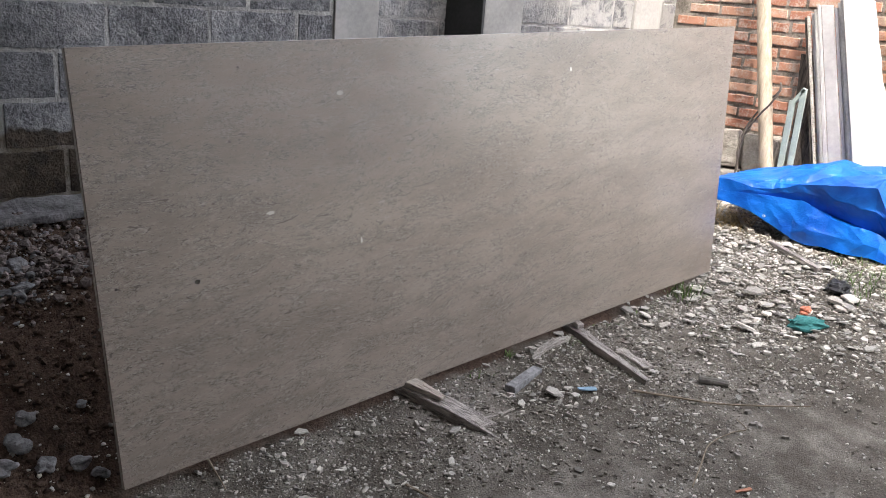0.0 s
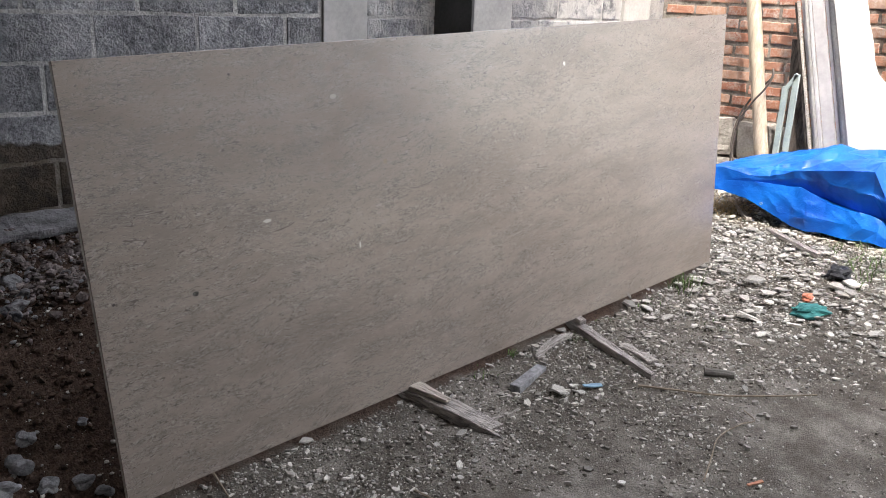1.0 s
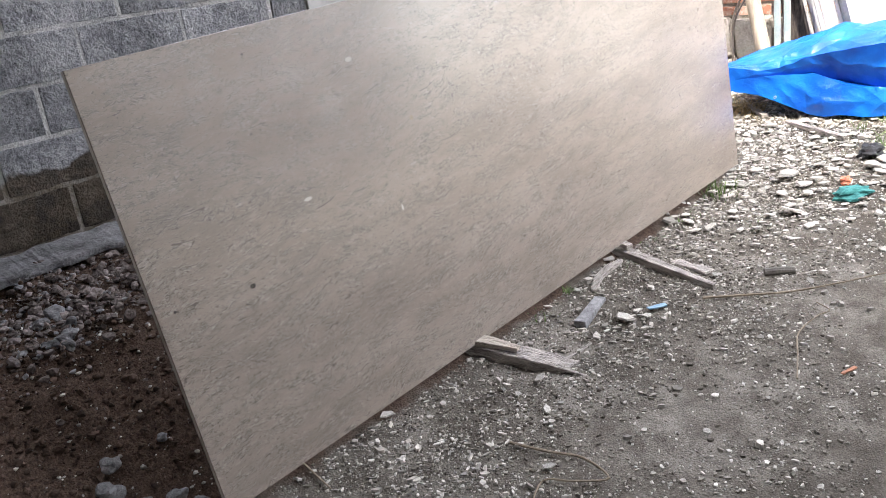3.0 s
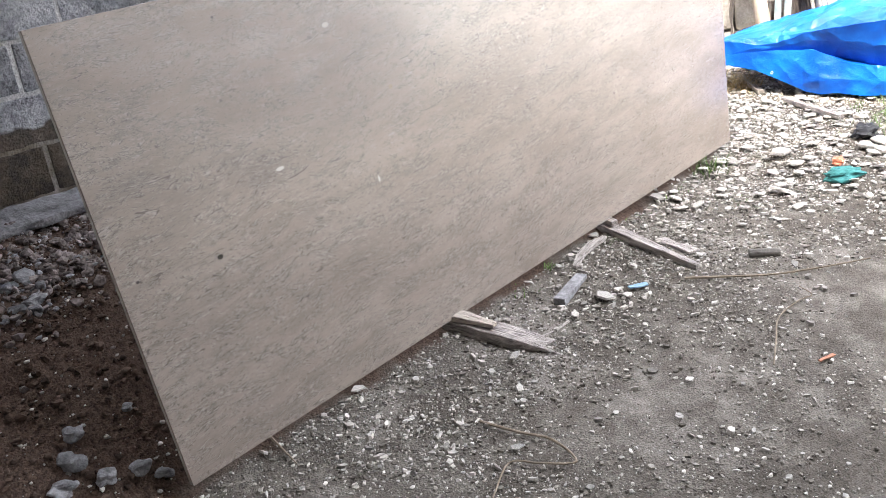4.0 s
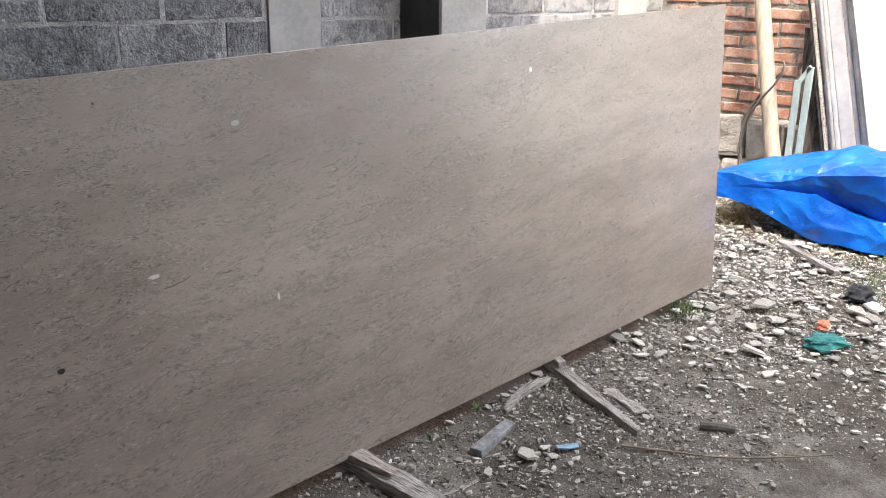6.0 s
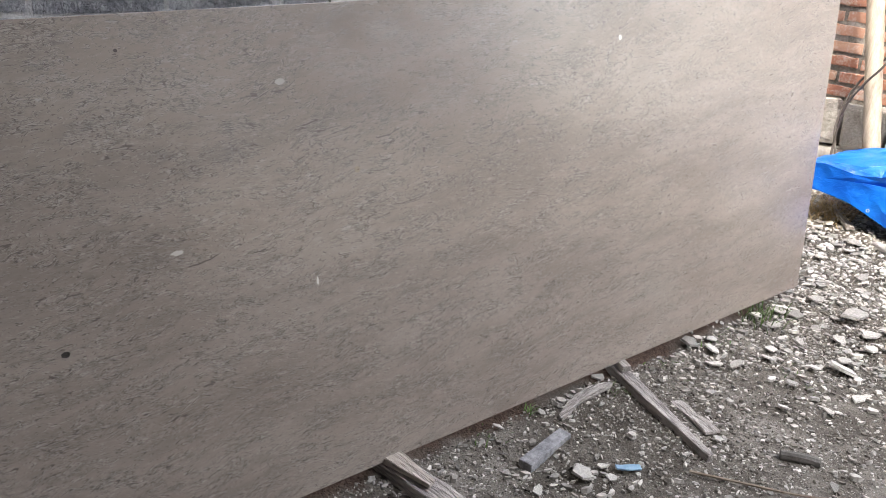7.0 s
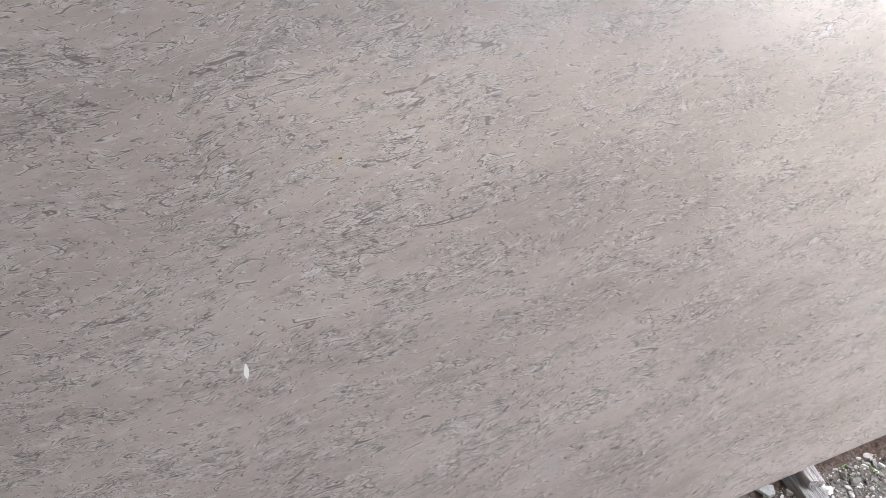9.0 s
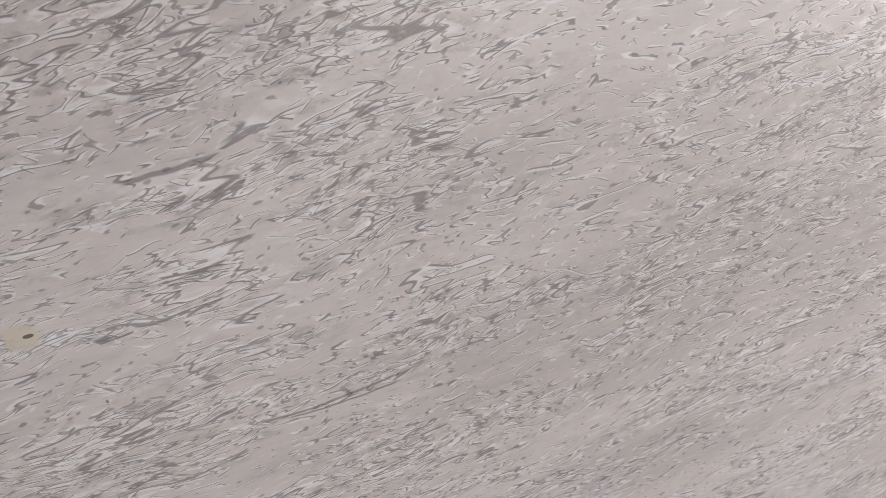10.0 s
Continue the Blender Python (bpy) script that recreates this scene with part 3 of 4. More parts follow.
# ---- the stone slab ----
def build_slab():
    """A large sawn slab, leaning back, on edge on two timbers. Local x runs along it, z up it."""
    w0, w1, h0, h1, thick = 3.058, 3.219, 1.2, 1.216, 0.02
    slab = tagged(new("stone_slab"), "large beige shell limestone slab leaning on edge", "stone slab")
    corners = [(0, 0), (w0, 0), (w1, h1), (0, h0)]
    for name, y0, y1, inset, mat in (("polished_face", 0.0, 0.004, 0.0, STONE), ("slab_body", 0.004, thick, 0.001, SAWN)):
        bm = bmesh.new()
        cx, cz = w0 / 2, h0 / 2
        rings = []
        for y in (y0, y1):
            rings.append([bm.verts.new((x - math.copysign(inset, x - cx), y, z - math.copysign(inset, z - cz))) for x, z in corners])
        bm.faces.new(rings[0])
        bm.faces.new(rings[1][::-1])
        for i in range(4):
            j = (i + 1) % 4
            bm.faces.new((rings[0][j], rings[0][i], rings[1][i], rings[1][j]))
        bmesh.ops.recalc_face_normals(bm, faces=bm.faces)
        if name == "polished_face":
            bmesh.ops.bevel(bm, geom=[e for e in bm.edges if all(abs(v.co.y) < 1e-5 for v in e.verts)], offset=0.0012, segments=1, affect="EDGES")
        part(name, bm, mat, slab, "honed beige face with shell strokes" if name == "polished_face" else "pale sawn edge")
    x_dir = Vector((3.0551, 0, 0.1324)).normalized()
    z_dir = Vector((-0.0516, 0.1462, 1.1899)).normalized()
    y_dir = z_dir.cross(x_dir).normalized()
    z_dir = x_dir.cross(y_dir)
    slab.matrix_world = Matrix((x_dir, y_dir, z_dir)).transposed().to_4x4()
    return slab


build_slab()


# ---- timbers and scraps before the slab ----
def timber(name, size, material, start, end, z0, z1, label, category="timber", rough=0.006, bevel=0.004, seed=1, cuts=14):
    """A squared length of wood from start to end (x, y)."""
    a, b = Vector((*start, z0)), Vector((*end, z1))
    ob = part(name, box_bm(((b - a).length, *size), bevel, cuts, rough, seed, 14), material)
    d = (b - a).normalized()
    side = Vector((0, 0, 1)).cross(d).normalized()
    ob.matrix_world = Matrix((d, side, d.cross(side))).transposed().to_4x4()
    ob.matrix_world.translation = (a + b) / 2
    return tagged(ob, label, category)


def rotten_beam():
    beam = tagged(new("rotten_beam"), "split weathered wooden beam under the slab edge", "timber")
    bm = box_bm((0.49, 0.078, 0.042), 0.006, 26, 0.004, 2, 16)
    for v in bm.verts:
        if v.co.x > 0.16:
            k = (v.co.x - 0.16) / 0.115
            v.co.z -= 0.02 * k * (v.co.z > 0) * (0.6 + noise.noise(v.co * 30))
            v.co.x += 0.05 * k * noise.noise(Vector((0, v.co.y * 70, v.co.z * 50)))
            v.co.y *= 1 - 0.25 * k
    part("beam", bm, OLD_WOOD, beam)
    bm = box_bm((0.15, 0.06, 0.024), 0.004, 8, 0.006, 4, 20)
    for v in bm.verts:
        k = (v.co.x + 0.075) / 0.15
        v.co.y *= 1 - 0.55 * k
        v.co.z *= 1 - 0.5 * k
    chip = part("wood_chip", bm, FRESH_WOOD, beam, "pale split chip of wood")
    chip.location = (-0.02, -0.008, 0.034)
    for i, (y, z) in enumerate(((-0.03, 0.012), (0.0, -0.004), (0.025, 0.008))):
        part("splinter", tube_bm([(0.18, y, z), (0.25, y * 0.9, z - 0.006), (0.325 - 0.02 * i, y * 0.8, z - 0.014)], 0.014, 5, 0.2), OLD_WOOD, beam)
    d = Vector((0.075, -0.39, -0.03)).normalized()
    side = Vector((0, 0, 1)).cross(d).normalized()
    m = Matrix((d, side, d.cross(side))).transposed().to_4x4()
    m.translation = (1.07, -0.085, 0.008)
    beam.matrix_world = m
    return beam


rotten_beam()
timber("prop_timber", (0.055, 0.034), GREY_WOOD, (2.02, 0.16), (1.862, -0.47), 0.052, 0.016, "grey sawn timber tapering out from under the slab", seed=3, rough=0.002)
for vert in bpy.data.objects["prop_timber"].data.vertices:
    if vert.co.x > -0.15:
        vert.co.y = (vert.co.y + 0.027) * (1 - 1.25 * (vert.co.x + 0.15)) - 0.027
timber("timber_offcut", (0.032, 0.022), OLD_WOOD, (1.992, 0.045), (1.968, -0.035), 0.079, 0.075, "small wooden offcut wedged on the timber", seed=8, cuts=4)
timber("split_stick", (0.035, 0.022), OLD_WOOD, (1.615, -0.065), (1.885, -0.04), 0.026, 0.046, "short split weathered stick on the ground", seed=5, rough=0.007)
for vert in bpy.data.objects["split_stick"].data.vertices:
    along = vert.co.x / 0.136
    vert.co.y = vert.co.y * (1 - 0.55 * abs(along) ** 2.5) + 0.014 * math.cos(along * 2.2) + 0.006 * along
    vert.co.z *= 1 - 0.4 * abs(along) ** 3
timber("stone_bar", (0.044, 0.032), SLATE, (1.372, -0.185), (1.580, -0.138), 0.006, 0.012, "dark grey sawn stone bar on the ground", "stone bar", seed=6, rough=0.0015, cuts=6)
timber("bark_strip", (0.05, 0.012), OLD_WOOD, (2.03, -0.20), (1.975, -0.385), 0.018, 0.016, "flat rotten board scrap beside the timber", "board", seed=9, rough=0.008)
timber("wood_splinter", (0.012, 0.008), OLD_WOOD, (1.15, -0.274), (1.285, -0.288), -0.008, -0.004, "thin dry wood splinter on the dirt", "splinter", seed=10, cuts=5)
timber("lath", (0.035, 0.025), GREY_WOOD, (3.78, 0.05), (3.58, -0.335), 0.175, 0.15, "grey weathered lath lying on the chips", seed=11, rough=0.003)
timber("short_lath", (0.035, 0.02), GREY_WOOD, (4.12, 0.475), (3.86, 0.21), 0.22, 0.185, "short grey lath lying among chips", seed=12, rough=0.003)

pipe = part("bark_roll", tube_bm(smooth_line([(-0.055, 0, 0), (0, 0.003, 0.002), (0.055, 0, 0)], 4), 0.016, 10), PIPE)
lay(tagged(pipe, "short grey-brown roll of bark on the dirt", "bark"), 2.075, -0.615, -57, 0.012)
TWIGS = (("long thin dry twig on the dirt", 0.005, ((1.746, -0.468), (1.83, -0.59), (1.925, -0.718), (2.042, -0.851), (2.173, -0.954))),
         ("thin curved dry twig on the dirt", 0.003, ((1.365, -0.962), (1.50, -0.91), (1.637, -0.859), (1.776, -0.865), (1.832, -0.886), (1.864, -0.829))),
         ("long bent dry twig on sandy dirt", 0.0045, ((0.689, -0.404), (0.705, -0.53), (0.726, -0.631), (0.678, -0.745), (0.617, -0.672), (0.575, -0.604), (0.448, -0.655))),
         ("short dry twig at the slab corner", 0.004, ((0.269, 0.03), (0.255, -0.05), (0.246, -0.12))))
for label, radius, line in TWIGS:
    twig = part("twig", tube_bm(smooth_line([on_ground(x, y, 0.013) for x, y in line], 5), radius, 6, 0.5), TWIG)
    tagged(twig, label, "twig")

blue = part("plastic_scrap", box_bm((0.075, 0.022, 0.006), 0.002, 6, 0.003, 3, 30), BLUE_PLASTIC)
lay(tagged(blue, "light blue plastic scrap on the dirt", "plastic scrap"), 1.61, -0.36, -33, 0.013)
orange_stick = part("orange_scrap", box_bm((0.06, 0.012, 0.005), 0.002, 5, 0.003, 5, 30), FADED_ORANGE)
lay(tagged(orange_stick, "small orange plastic strip on the dirt", "plastic scrap"), 1.485, -1.067, -20, 0.008)


def crumpled(name, size, material, x, y, rz, label, category, seed, lift=0.0):
    """A crumpled soft scrap."""
    bm = bmesh.new()
    bmesh.ops.create_icosphere(bm, subdivisions=3, radius=0.5)
    for v in bm.verts:
        p = v.co * 3.2 + Vector((seed * 3.7, seed, 0))
        v.co *= 1 + 0.45 * noise.noise(p) - 0.5 * abs(noise.noise(p * 2.3))
        v.co.z = max(v.co.z, -0.25)
    bmesh.ops.scale(bm, vec=size, verts=bm.verts)
    ob = part(name, bm, material)
    return lay(tagged(ob, label, category), x, y, rz, lift)


crumpled("cloth_scrap", (0.20, 0.13, 0.07), TEAL, 2.925, -0.59, -40, "crumpled teal cloth scrap among marble chips", "cloth", 2, 0.015)
crumpled("orange_wrapper", (0.10, 0.06, 0.04), ORANGE, 3.06, -0.515, 20, "crumpled orange wrapper among marble chips", "wrapper", 3, 0.015)
crumpled("black_bag", (0.19, 0.13, 0.085), BLACK_BAG, 3.42, -0.51, 10, "crumpled black plastic bag among marble chips", "plastic bag", 4, 0.02)


# ---- leaning things by the brick wall ----
def leaning_panel(name, low, high, y_low, y_high, x_low, x_high, thick, material, label, skew=0.0, category="marble slab"):
    """A panel leaning on the brick wall: two y limits at its foot (y_low) and at its head (y_high)."""
    bm = bmesh.new()
    rings = []
    for dx in (0.0, thick):
        rings.append([bm.verts.new(v) for v in ((x_low + dx, y_low[0], low), (x_low + dx, y_low[1], low), (x_high + dx, y_high[1], high - skew), (x_high + dx, y_high[0], high))])
    bm.faces.new(rings[0])
    bm.faces.new(rings[1][::-1])
    for i in range(4):
        j = (i + 1) % 4
        bm.faces.new((rings[0][j], rings[0][i], rings[1][i], rings[1][j]))
    bmesh.ops.recalc_face_normals(bm, faces=bm.faces)
    bmesh.ops.bevel(bm, geom=bm.edges[:], offset=0.002, segments=1, affect="EDGES")
    return tagged(part(name, bm, material), label, category, group="panels leaning on the brick wall")


def lean(name, top, head, mid, x_head, material, label, skew=0.0, thick=0.02, category="marble slab"):
    """Head limits at z 1.44, and limits at z 0.53, carried down to the foot at 0.16."""
    foot = [m - 0.41 * (h - m) for h, m in zip(head, mid)]
    high = [h + (top - 1.44) * (h - m) / 0.91 for h, m in zip(head, mid)]
    return leaning_panel(name, 0.16, top, foot, high, x_head - 0.14, x_head, thick, material, label, skew, category)


lean("wooden_board", 1.42, (0.44, 0.424), (0.171, 0.153), 4.50, DARK_WOOD_AND_SHADE, "dark weathered board leaning on the brick wall", thick=0.04, category="board")
lean("wooden_board", 1.43, (0.421, 0.410), (0.149, 0.137), 4.49, GREY_WOOD, "thin grey weathered board leaning on the brick wall", thick=0.03, category="board")
# added dark panel: paints the shade in the gap between frame and wall
lean("wooden_board", 1.2, (0.47, 0.42), (0.345, 0.19), 4.555, DARK_WOOD_AND_SHADE, "dark panel standing in for the shade behind the pale green frame", category="board")
lean("marble_slab", 1.45, (0.408, 0.379), (0.135, 0.110), 4.53, PANEL_MARBLE, "narrow white marble strip leaning on the brick wall")
lean("marble_slab", 1.47, (0.374, 0.355), (0.106, 0.088), 4.50, GREY_MARBLE, "narrow grey marble strip leaning on the brick wall")
lean("marble_slab", 1.50, (0.352, 0.335), (0.085, 0.062), 4.50, PANEL_MARBLE, "thin white marble strip leaning on the brick wall")
lean("marble_slab", 1.50, (0.331, 0.262), (0.058, -0.018), 4.51, PANEL_MARBLE, "dusty white marble slab leaning on the brick wall")
lean("marble_slab", 1.49, (0.259, 0.24), (-0.021, -0.042), 4.525, PANEL_MARBLE, "thin stained white marble strip leaning on the brick wall")
lean("marble_slab", 1.52, (0.236, 0.208), (-0.045, -0.073), 4.53, GREY_MARBLE, "grey marble strip leaning on the brick wall")
lean("marble_slab", 1.56, (0.204, 0.182), (-0.076, -0.103), 4.49, GREY_MARBLE, "dull grey marble strip beside a broad white slab")
lean("marble_slab", 1.56, (0.177, -0.014), (-0.108, -0.33), 4.47, WHITE_MARBLE, "broad white marble slab in full sun", 0.02)

broken = bpy.data.objects[max((o.name for o in bpy.data.objects if o.name.startswith("marble_slab")))]
bm = bmesh.new()
bm.from_mesh(broken.data)
bmesh.ops.subdivide_edges(bm, edges=[e for e in bm.edges if abs(e.verts[0].co.z - e.verts[1].co.z) > 0.8], cuts=24, use_grid_fill=True)
for v in bm.verts:
    right = 0.177 - 0.191 - (1.44 - v.co.z) * 0.347
    if v.co.y < right + 0.02 and 0.3 < v.co.z < 1.4:
        v.co.y -= 0.075 * step(1.08, 0.93, v.co.z) * step(0.35, 0.7, v.co.z) + 0.010 * noise.noise(Vector((v.co.z * 18, 0, 0)))
bm.to_mesh(broken.data)
bm.free()
lean("marble_slab", 1.62, (-0.20, -0.75), (-0.60, -1.25), 4.50, WHITE_MARBLE, "wide white marble slab past the broken one")

door_frame = tagged(new("metal_frame"), "pale green metal frame standing by the panels", "frame")
for y0, z1 in ((0.30, 1.0), (0.36, 0.92)):
    bar = part("bar", box_bm((0.02, 0.036, z1 - 0.17), 0.003), PALE_GREEN, door_frame)
    bar.matrix_local = pose(4.40, y0, (z1 + 0.17) / 2)
bar = part("top_bar", box_bm((0.02, 0.026, 0.11), 0.003), PALE_GREEN, door_frame)
bar.matrix_local = pose(4.40, 0.325, 0.955, 33, 0, 0)


def bamboo_pole():
    pole = tagged(new("bamboo_pole"), "dry tan bamboo pole leaning by the brick wall", "bamboo pole")
    a, b = Vector((4.352, 0.345, 0.1)), Vector((4.526, 0.965, 2.6))
    d = b - a
    nodes = [0.0, 0.16, 0.384, 0.61, 0.82, 1.0]
    for i, (s, e) in enumerate(zip(nodes, nodes[1:])):
        n = 8
        pts = [a + d * (s + (e - s) * k / n) for k in range(n + 1)]
        rad = [0.0435 + 0.0016 * (k in (0, n)) for k in range(n + 1)]
        joint = part("bamboo_joint", tube_bm(pts, rad, 18), BAMBOO, pole, smooth=True)
        joint.data.set_sharp_from_angle(angle=radians(35))
    return pole


bamboo_pole()
cable = part("cable", tube_bm(smooth_line([(4.30, 0.60, 0.2), (4.30, 0.605, 0.44), (4.29, 0.585, 0.66), (4.29, 0.515, 0.80), (4.29, 0.44, 0.90), (4.31, 0.41, 0.98), (4.34, 0.43, 1.02), (4.42, 0.47, 0.96),
                                           (4.43, 0.56, 0.86), (4.40, 0.63, 0.72), (4.36, 0.645, 0.55), (4.33, 0.60, 0.42), (4.32, 0.56, 0.30)], 8), 0.0065, 7), CABLE, smooth=True)
tagged(cable, "thick black cable looped round the bamboo pole", "cable")


# ---- tarpaulin ----
def build_tarp():
    """A stiff blue sheet over a low pile: a lower flap, a tucked band, a ridge and a creased top, in flat facets."""
    # stations along the pile: y, hem x, hem z, crease z, ridge z, back z
    stations = [(0.47, 3.78, 0.345, 0.405, 0.47, 0.475), (0.38, 3.81, 0.335, 0.402, 0.475, 0.505), (0.24, 3.84, 0.305, 0.41, 0.45, 0.545),
                (0.13, 3.86, 0.262, 0.418, 0.462, 0.58), (-0.03, 3.87, 0.20, 0.42, 0.512, 0.625), (-0.12, 3.86, 0.19, 0.405, 0.532, 0.65),
                (-0.21, 3.87, 0.20, 0.371, 0.553, 0.645), (-0.33, 3.86, 0.195, 0.35, 0.57, 0.665), (-0.43, 3.87, 0.20, 0.346, 0.582, 0.68),
                (-0.50, 3.87, 0.20, 0.33, 0.46, 0.53), (-0.57, 3.90, 0.18, 0.24, 0.29, 0.32)]
    rng = random.Random(77)
    net = []
    for k, (y, fx, fz, cz, rz, tz) in enumerate(stations):
        w = (0.06, 0.08, 0.12, 0.35, 0.7)[k] if k < 5 else (0.5 if k > 9 else 1.0)
        up = tz - rz
        column = [(fx, fz), (fx + 0.006 * w, fz + 0.5 * (cz - fz)), (fx + 0.025 * w, cz), (fx + 0.085 * w, cz - 0.012 * w), (fx + 0.035 * w, 0.5 * (cz + rz)),
                  (fx + 0.015 * w, rz), (fx + 0.10 * w, rz + 0.25 * up), (fx + 0.18 * w, rz + 0.42 * up), (fx + 0.26, rz + 0.78 * up), (4.18, tz), (4.27, tz - 0.10), (4.33, tz - 0.32)]
        shaped = []
        for j, (x, z) in enumerate(column):
            loose = (0, 0.7, 0.4, 0.4, 0.6, 0.25, 1.0, 1.2, 1.2, 0.5, 0.5, 0)[j] * (1.0 if 3 < k < 9 else 0.12)
            shaped.append(Vector((x + 0.022 * loose * rng.uniform(-1, 1), y + 0.03 * loose * rng.uniform(-1, 1), z + 0.024 * loose * rng.uniform(-1, 1))))
        net.append(shaped)
    bm = bmesh.new()
    cuts = 10
    creases = []
    for _ in range(75):
        turn = rng.uniform(0, math.pi)
        creases.append((Vector((rng.uniform(3.8, 4.25), rng.uniform(-0.5, 0.45), rng.uniform(0.2, 0.68))), Vector((0, math.cos(turn), math.sin(turn))),
                        rng.uniform(0.05, 0.16), rng.uniform(0.015, 0.045), rng.choice((-1, 1, 1)) * rng.uniform(0.006, 0.016)))
    verts = {}
    rows, cols = len(net) - 1, len(net[0]) - 1

    def facet(i, j, u, v, flip):
        a, b, c, d = net[i][j], net[i][j + 1], net[i + 1][j + 1], net[i + 1][j]
        if flip:
            return a + (d - a) * u + (c - d) * v if u >= v else a + (b - a) * v + (c - b) * u
        return a + (d - a) * u + (b - a) * v if u + v <= 1 else c + (b - c) * (1 - u) + (d - c) * (1 - v)

    def vert(i, j, flip, p, q):
        key = (i * cuts + p, j * cuts + q)
        if key not in verts:
            at = facet(i, j, p / cuts, q / cuts, flip)
            ruck = 0.35 - abs(noise.noise(Vector((at.y * 9 + at.x * 5, at.z * 12 - at.y * 5, at.x * 9))))
            ruck2 = noise.noise(Vector((at.y * 4, at.z * 5, at.x * 5 + 3)))
            fold = 0.0
            for middle, across, length, reach, height in creases:
                away = at - middle
                if away.length < length:
                    fold += height * max(0.0, 1 - abs(away.dot(across)) / reach) * (1 - away.length / length)
            at = at + Vector((-0.75, 0, 0.66)) * (0.014 * ruck + 0.012 * ruck2 + fold * (1.0 if i > 2 else 0.15))
            verts[key] = bm.verts.new(at)
        return verts[key]

    for i in range(rows):
        for j in range(cols):
            flip = rng.random() < 0.5
            for p in range(cuts):
                for q in range(cuts):
                    a, b, c, d = vert(i, j, flip, p, q), vert(i, j, flip, p, q + 1), vert(i, j, flip, p + 1, q + 1), vert(i, j, flip, p + 1, q)
                    for tri in (((a, b, c), (a, c, d)) if flip else ((a, b, d), (b, c, d))):
                        bm.faces.new(tri)
    bmesh.ops.recalc_face_normals(bm, faces=bm.faces)
    bmesh.ops.solidify(bm, geom=bm.faces[:], thickness=0.002)
    tarp = tagged(new("tarpaulin"), "crumpled bright blue tarpaulin thrown over a low pile", "tarpaulin")
    sheet = part("sheet", bm, TARP, tarp, smooth=True)
    sheet.data.set_sharp_from_angle(angle=radians(17))
    rim = part("eyelet", tube_bm([(0.007 * math.cos(a), 0.007 * math.sin(a), 0) for a in [k * 0.5236 for k in range(13)]], 0.0022, 6), GREY_MARBLE, tarp, "pale metal eyelet")
    rim.matrix_local = pose(3.835, 0.14, 0.30, 0, -80, 0)
    patch = part("red_patch", box_bm((0.03, 0.09, 0.008), 0.003, 9, 0.008, 6, 25), RED_CLOTH, tarp, "faded red cloth caught in the fold")
    patch.matrix_local = pose(3.862, 0.29, 0.463, 0, -25, 10)
    return tarp


build_tarp()


# ---- loose stones ----
def scatter(name, count, region, sizes, material, label, category, seed, flat=0.6, sink=0.25, flakes=False):
    """Many small stones in one mesh: angular lumps, or flat flakes, set on the ground at random."""
    rng = np.random.default_rng(seed)
    shapes = []
    for k in range(12):
        bm = chip_bm((1.0, 0.8, 1.0), 100 + k) if flakes else bmesh.new()
        if not flakes:
            bmesh.ops.create_icosphere(bm, subdivisions=1, radius=0.5)
        bm.verts.index_update()
        shapes.append((np.array([v.co[:] for v in bm.verts]), [[v.index for v in f.verts] for f in bm.faces]))
        bm.free()
    verts, faces, k = [], [], 0
    for x, y in region(rng, count):
        base, polys = shapes[rng.integers(len(shapes))]
        s = sizes[0] * (sizes[1] / sizes[0]) ** (rng.random() ** 2.2)
        jitter = 0.08 if flakes else 0.34
        p = base * (1 + rng.uniform(-jitter, jitter, (len(base), 1))) * np.array([1, rng.uniform(0.3 if flakes else 0.6, 1.0), flat * rng.uniform(0.5, 1.2)]) * s
        a, b = rng.uniform(0, 2 * math.pi), rng.normal(0, 0.3)
        p = np.c_[p[:, 0], p[:, 1] * math.cos(b) - p[:, 2] * math.sin(b), p[:, 1] * math.sin(b) + p[:, 2] * math.cos(b)]
        p = np.c_[p[:, 0] * math.cos(a) - p[:, 1] * math.sin(a), p[:, 0] * math.sin(a) + p[:, 1] * math.cos(a), p[:, 2]]
        verts.append(p + np.array([x, y, ground_z(x, y) + s * flat * (0.5 - sink)]))
        faces.extend([[i + k for i in f] for f in polys])
        k += len(base)
    me = bpy.data.meshes.new(name)
    me.from_pydata(np.concatenate(verts).tolist(), [], faces)
    me.materials.append(material)
    return tagged(new(name, me), label, category, kind="stuff")


def yard(rng, n):
    out = []
    while len(out) < n:
        x, y = rng.uniform(-0.2, 4.6), rng.uniform(-1.7, 0.35)
        clump = (0.4 + 0.6 * step(-1.3, -0.4, y)) * (0.5 + 0.9 * noise.noise(Vector((x * 2.3, y * 2.3, 4))) + 0.5 * max(0, 1 - abs(y + 0.15) / 0.5))
        if rng.random() < clump and not (y > 0.015 and x < 3.06):
            out.append((x, y))
    return out


def chip_heap(rng, n):
    out = []
    while len(out) < n:
        x, y = rng.uniform(2.3, 4.7), rng.uniform(-1.4, 1.3)
        if y > 0.05 and x < 3.1:
            continue
        if rng.random() < step(2.2, 3.3, x) * (1 - step(-0.55, -1.2, y)) + 0.02:
            out.append((x, y))
    return out


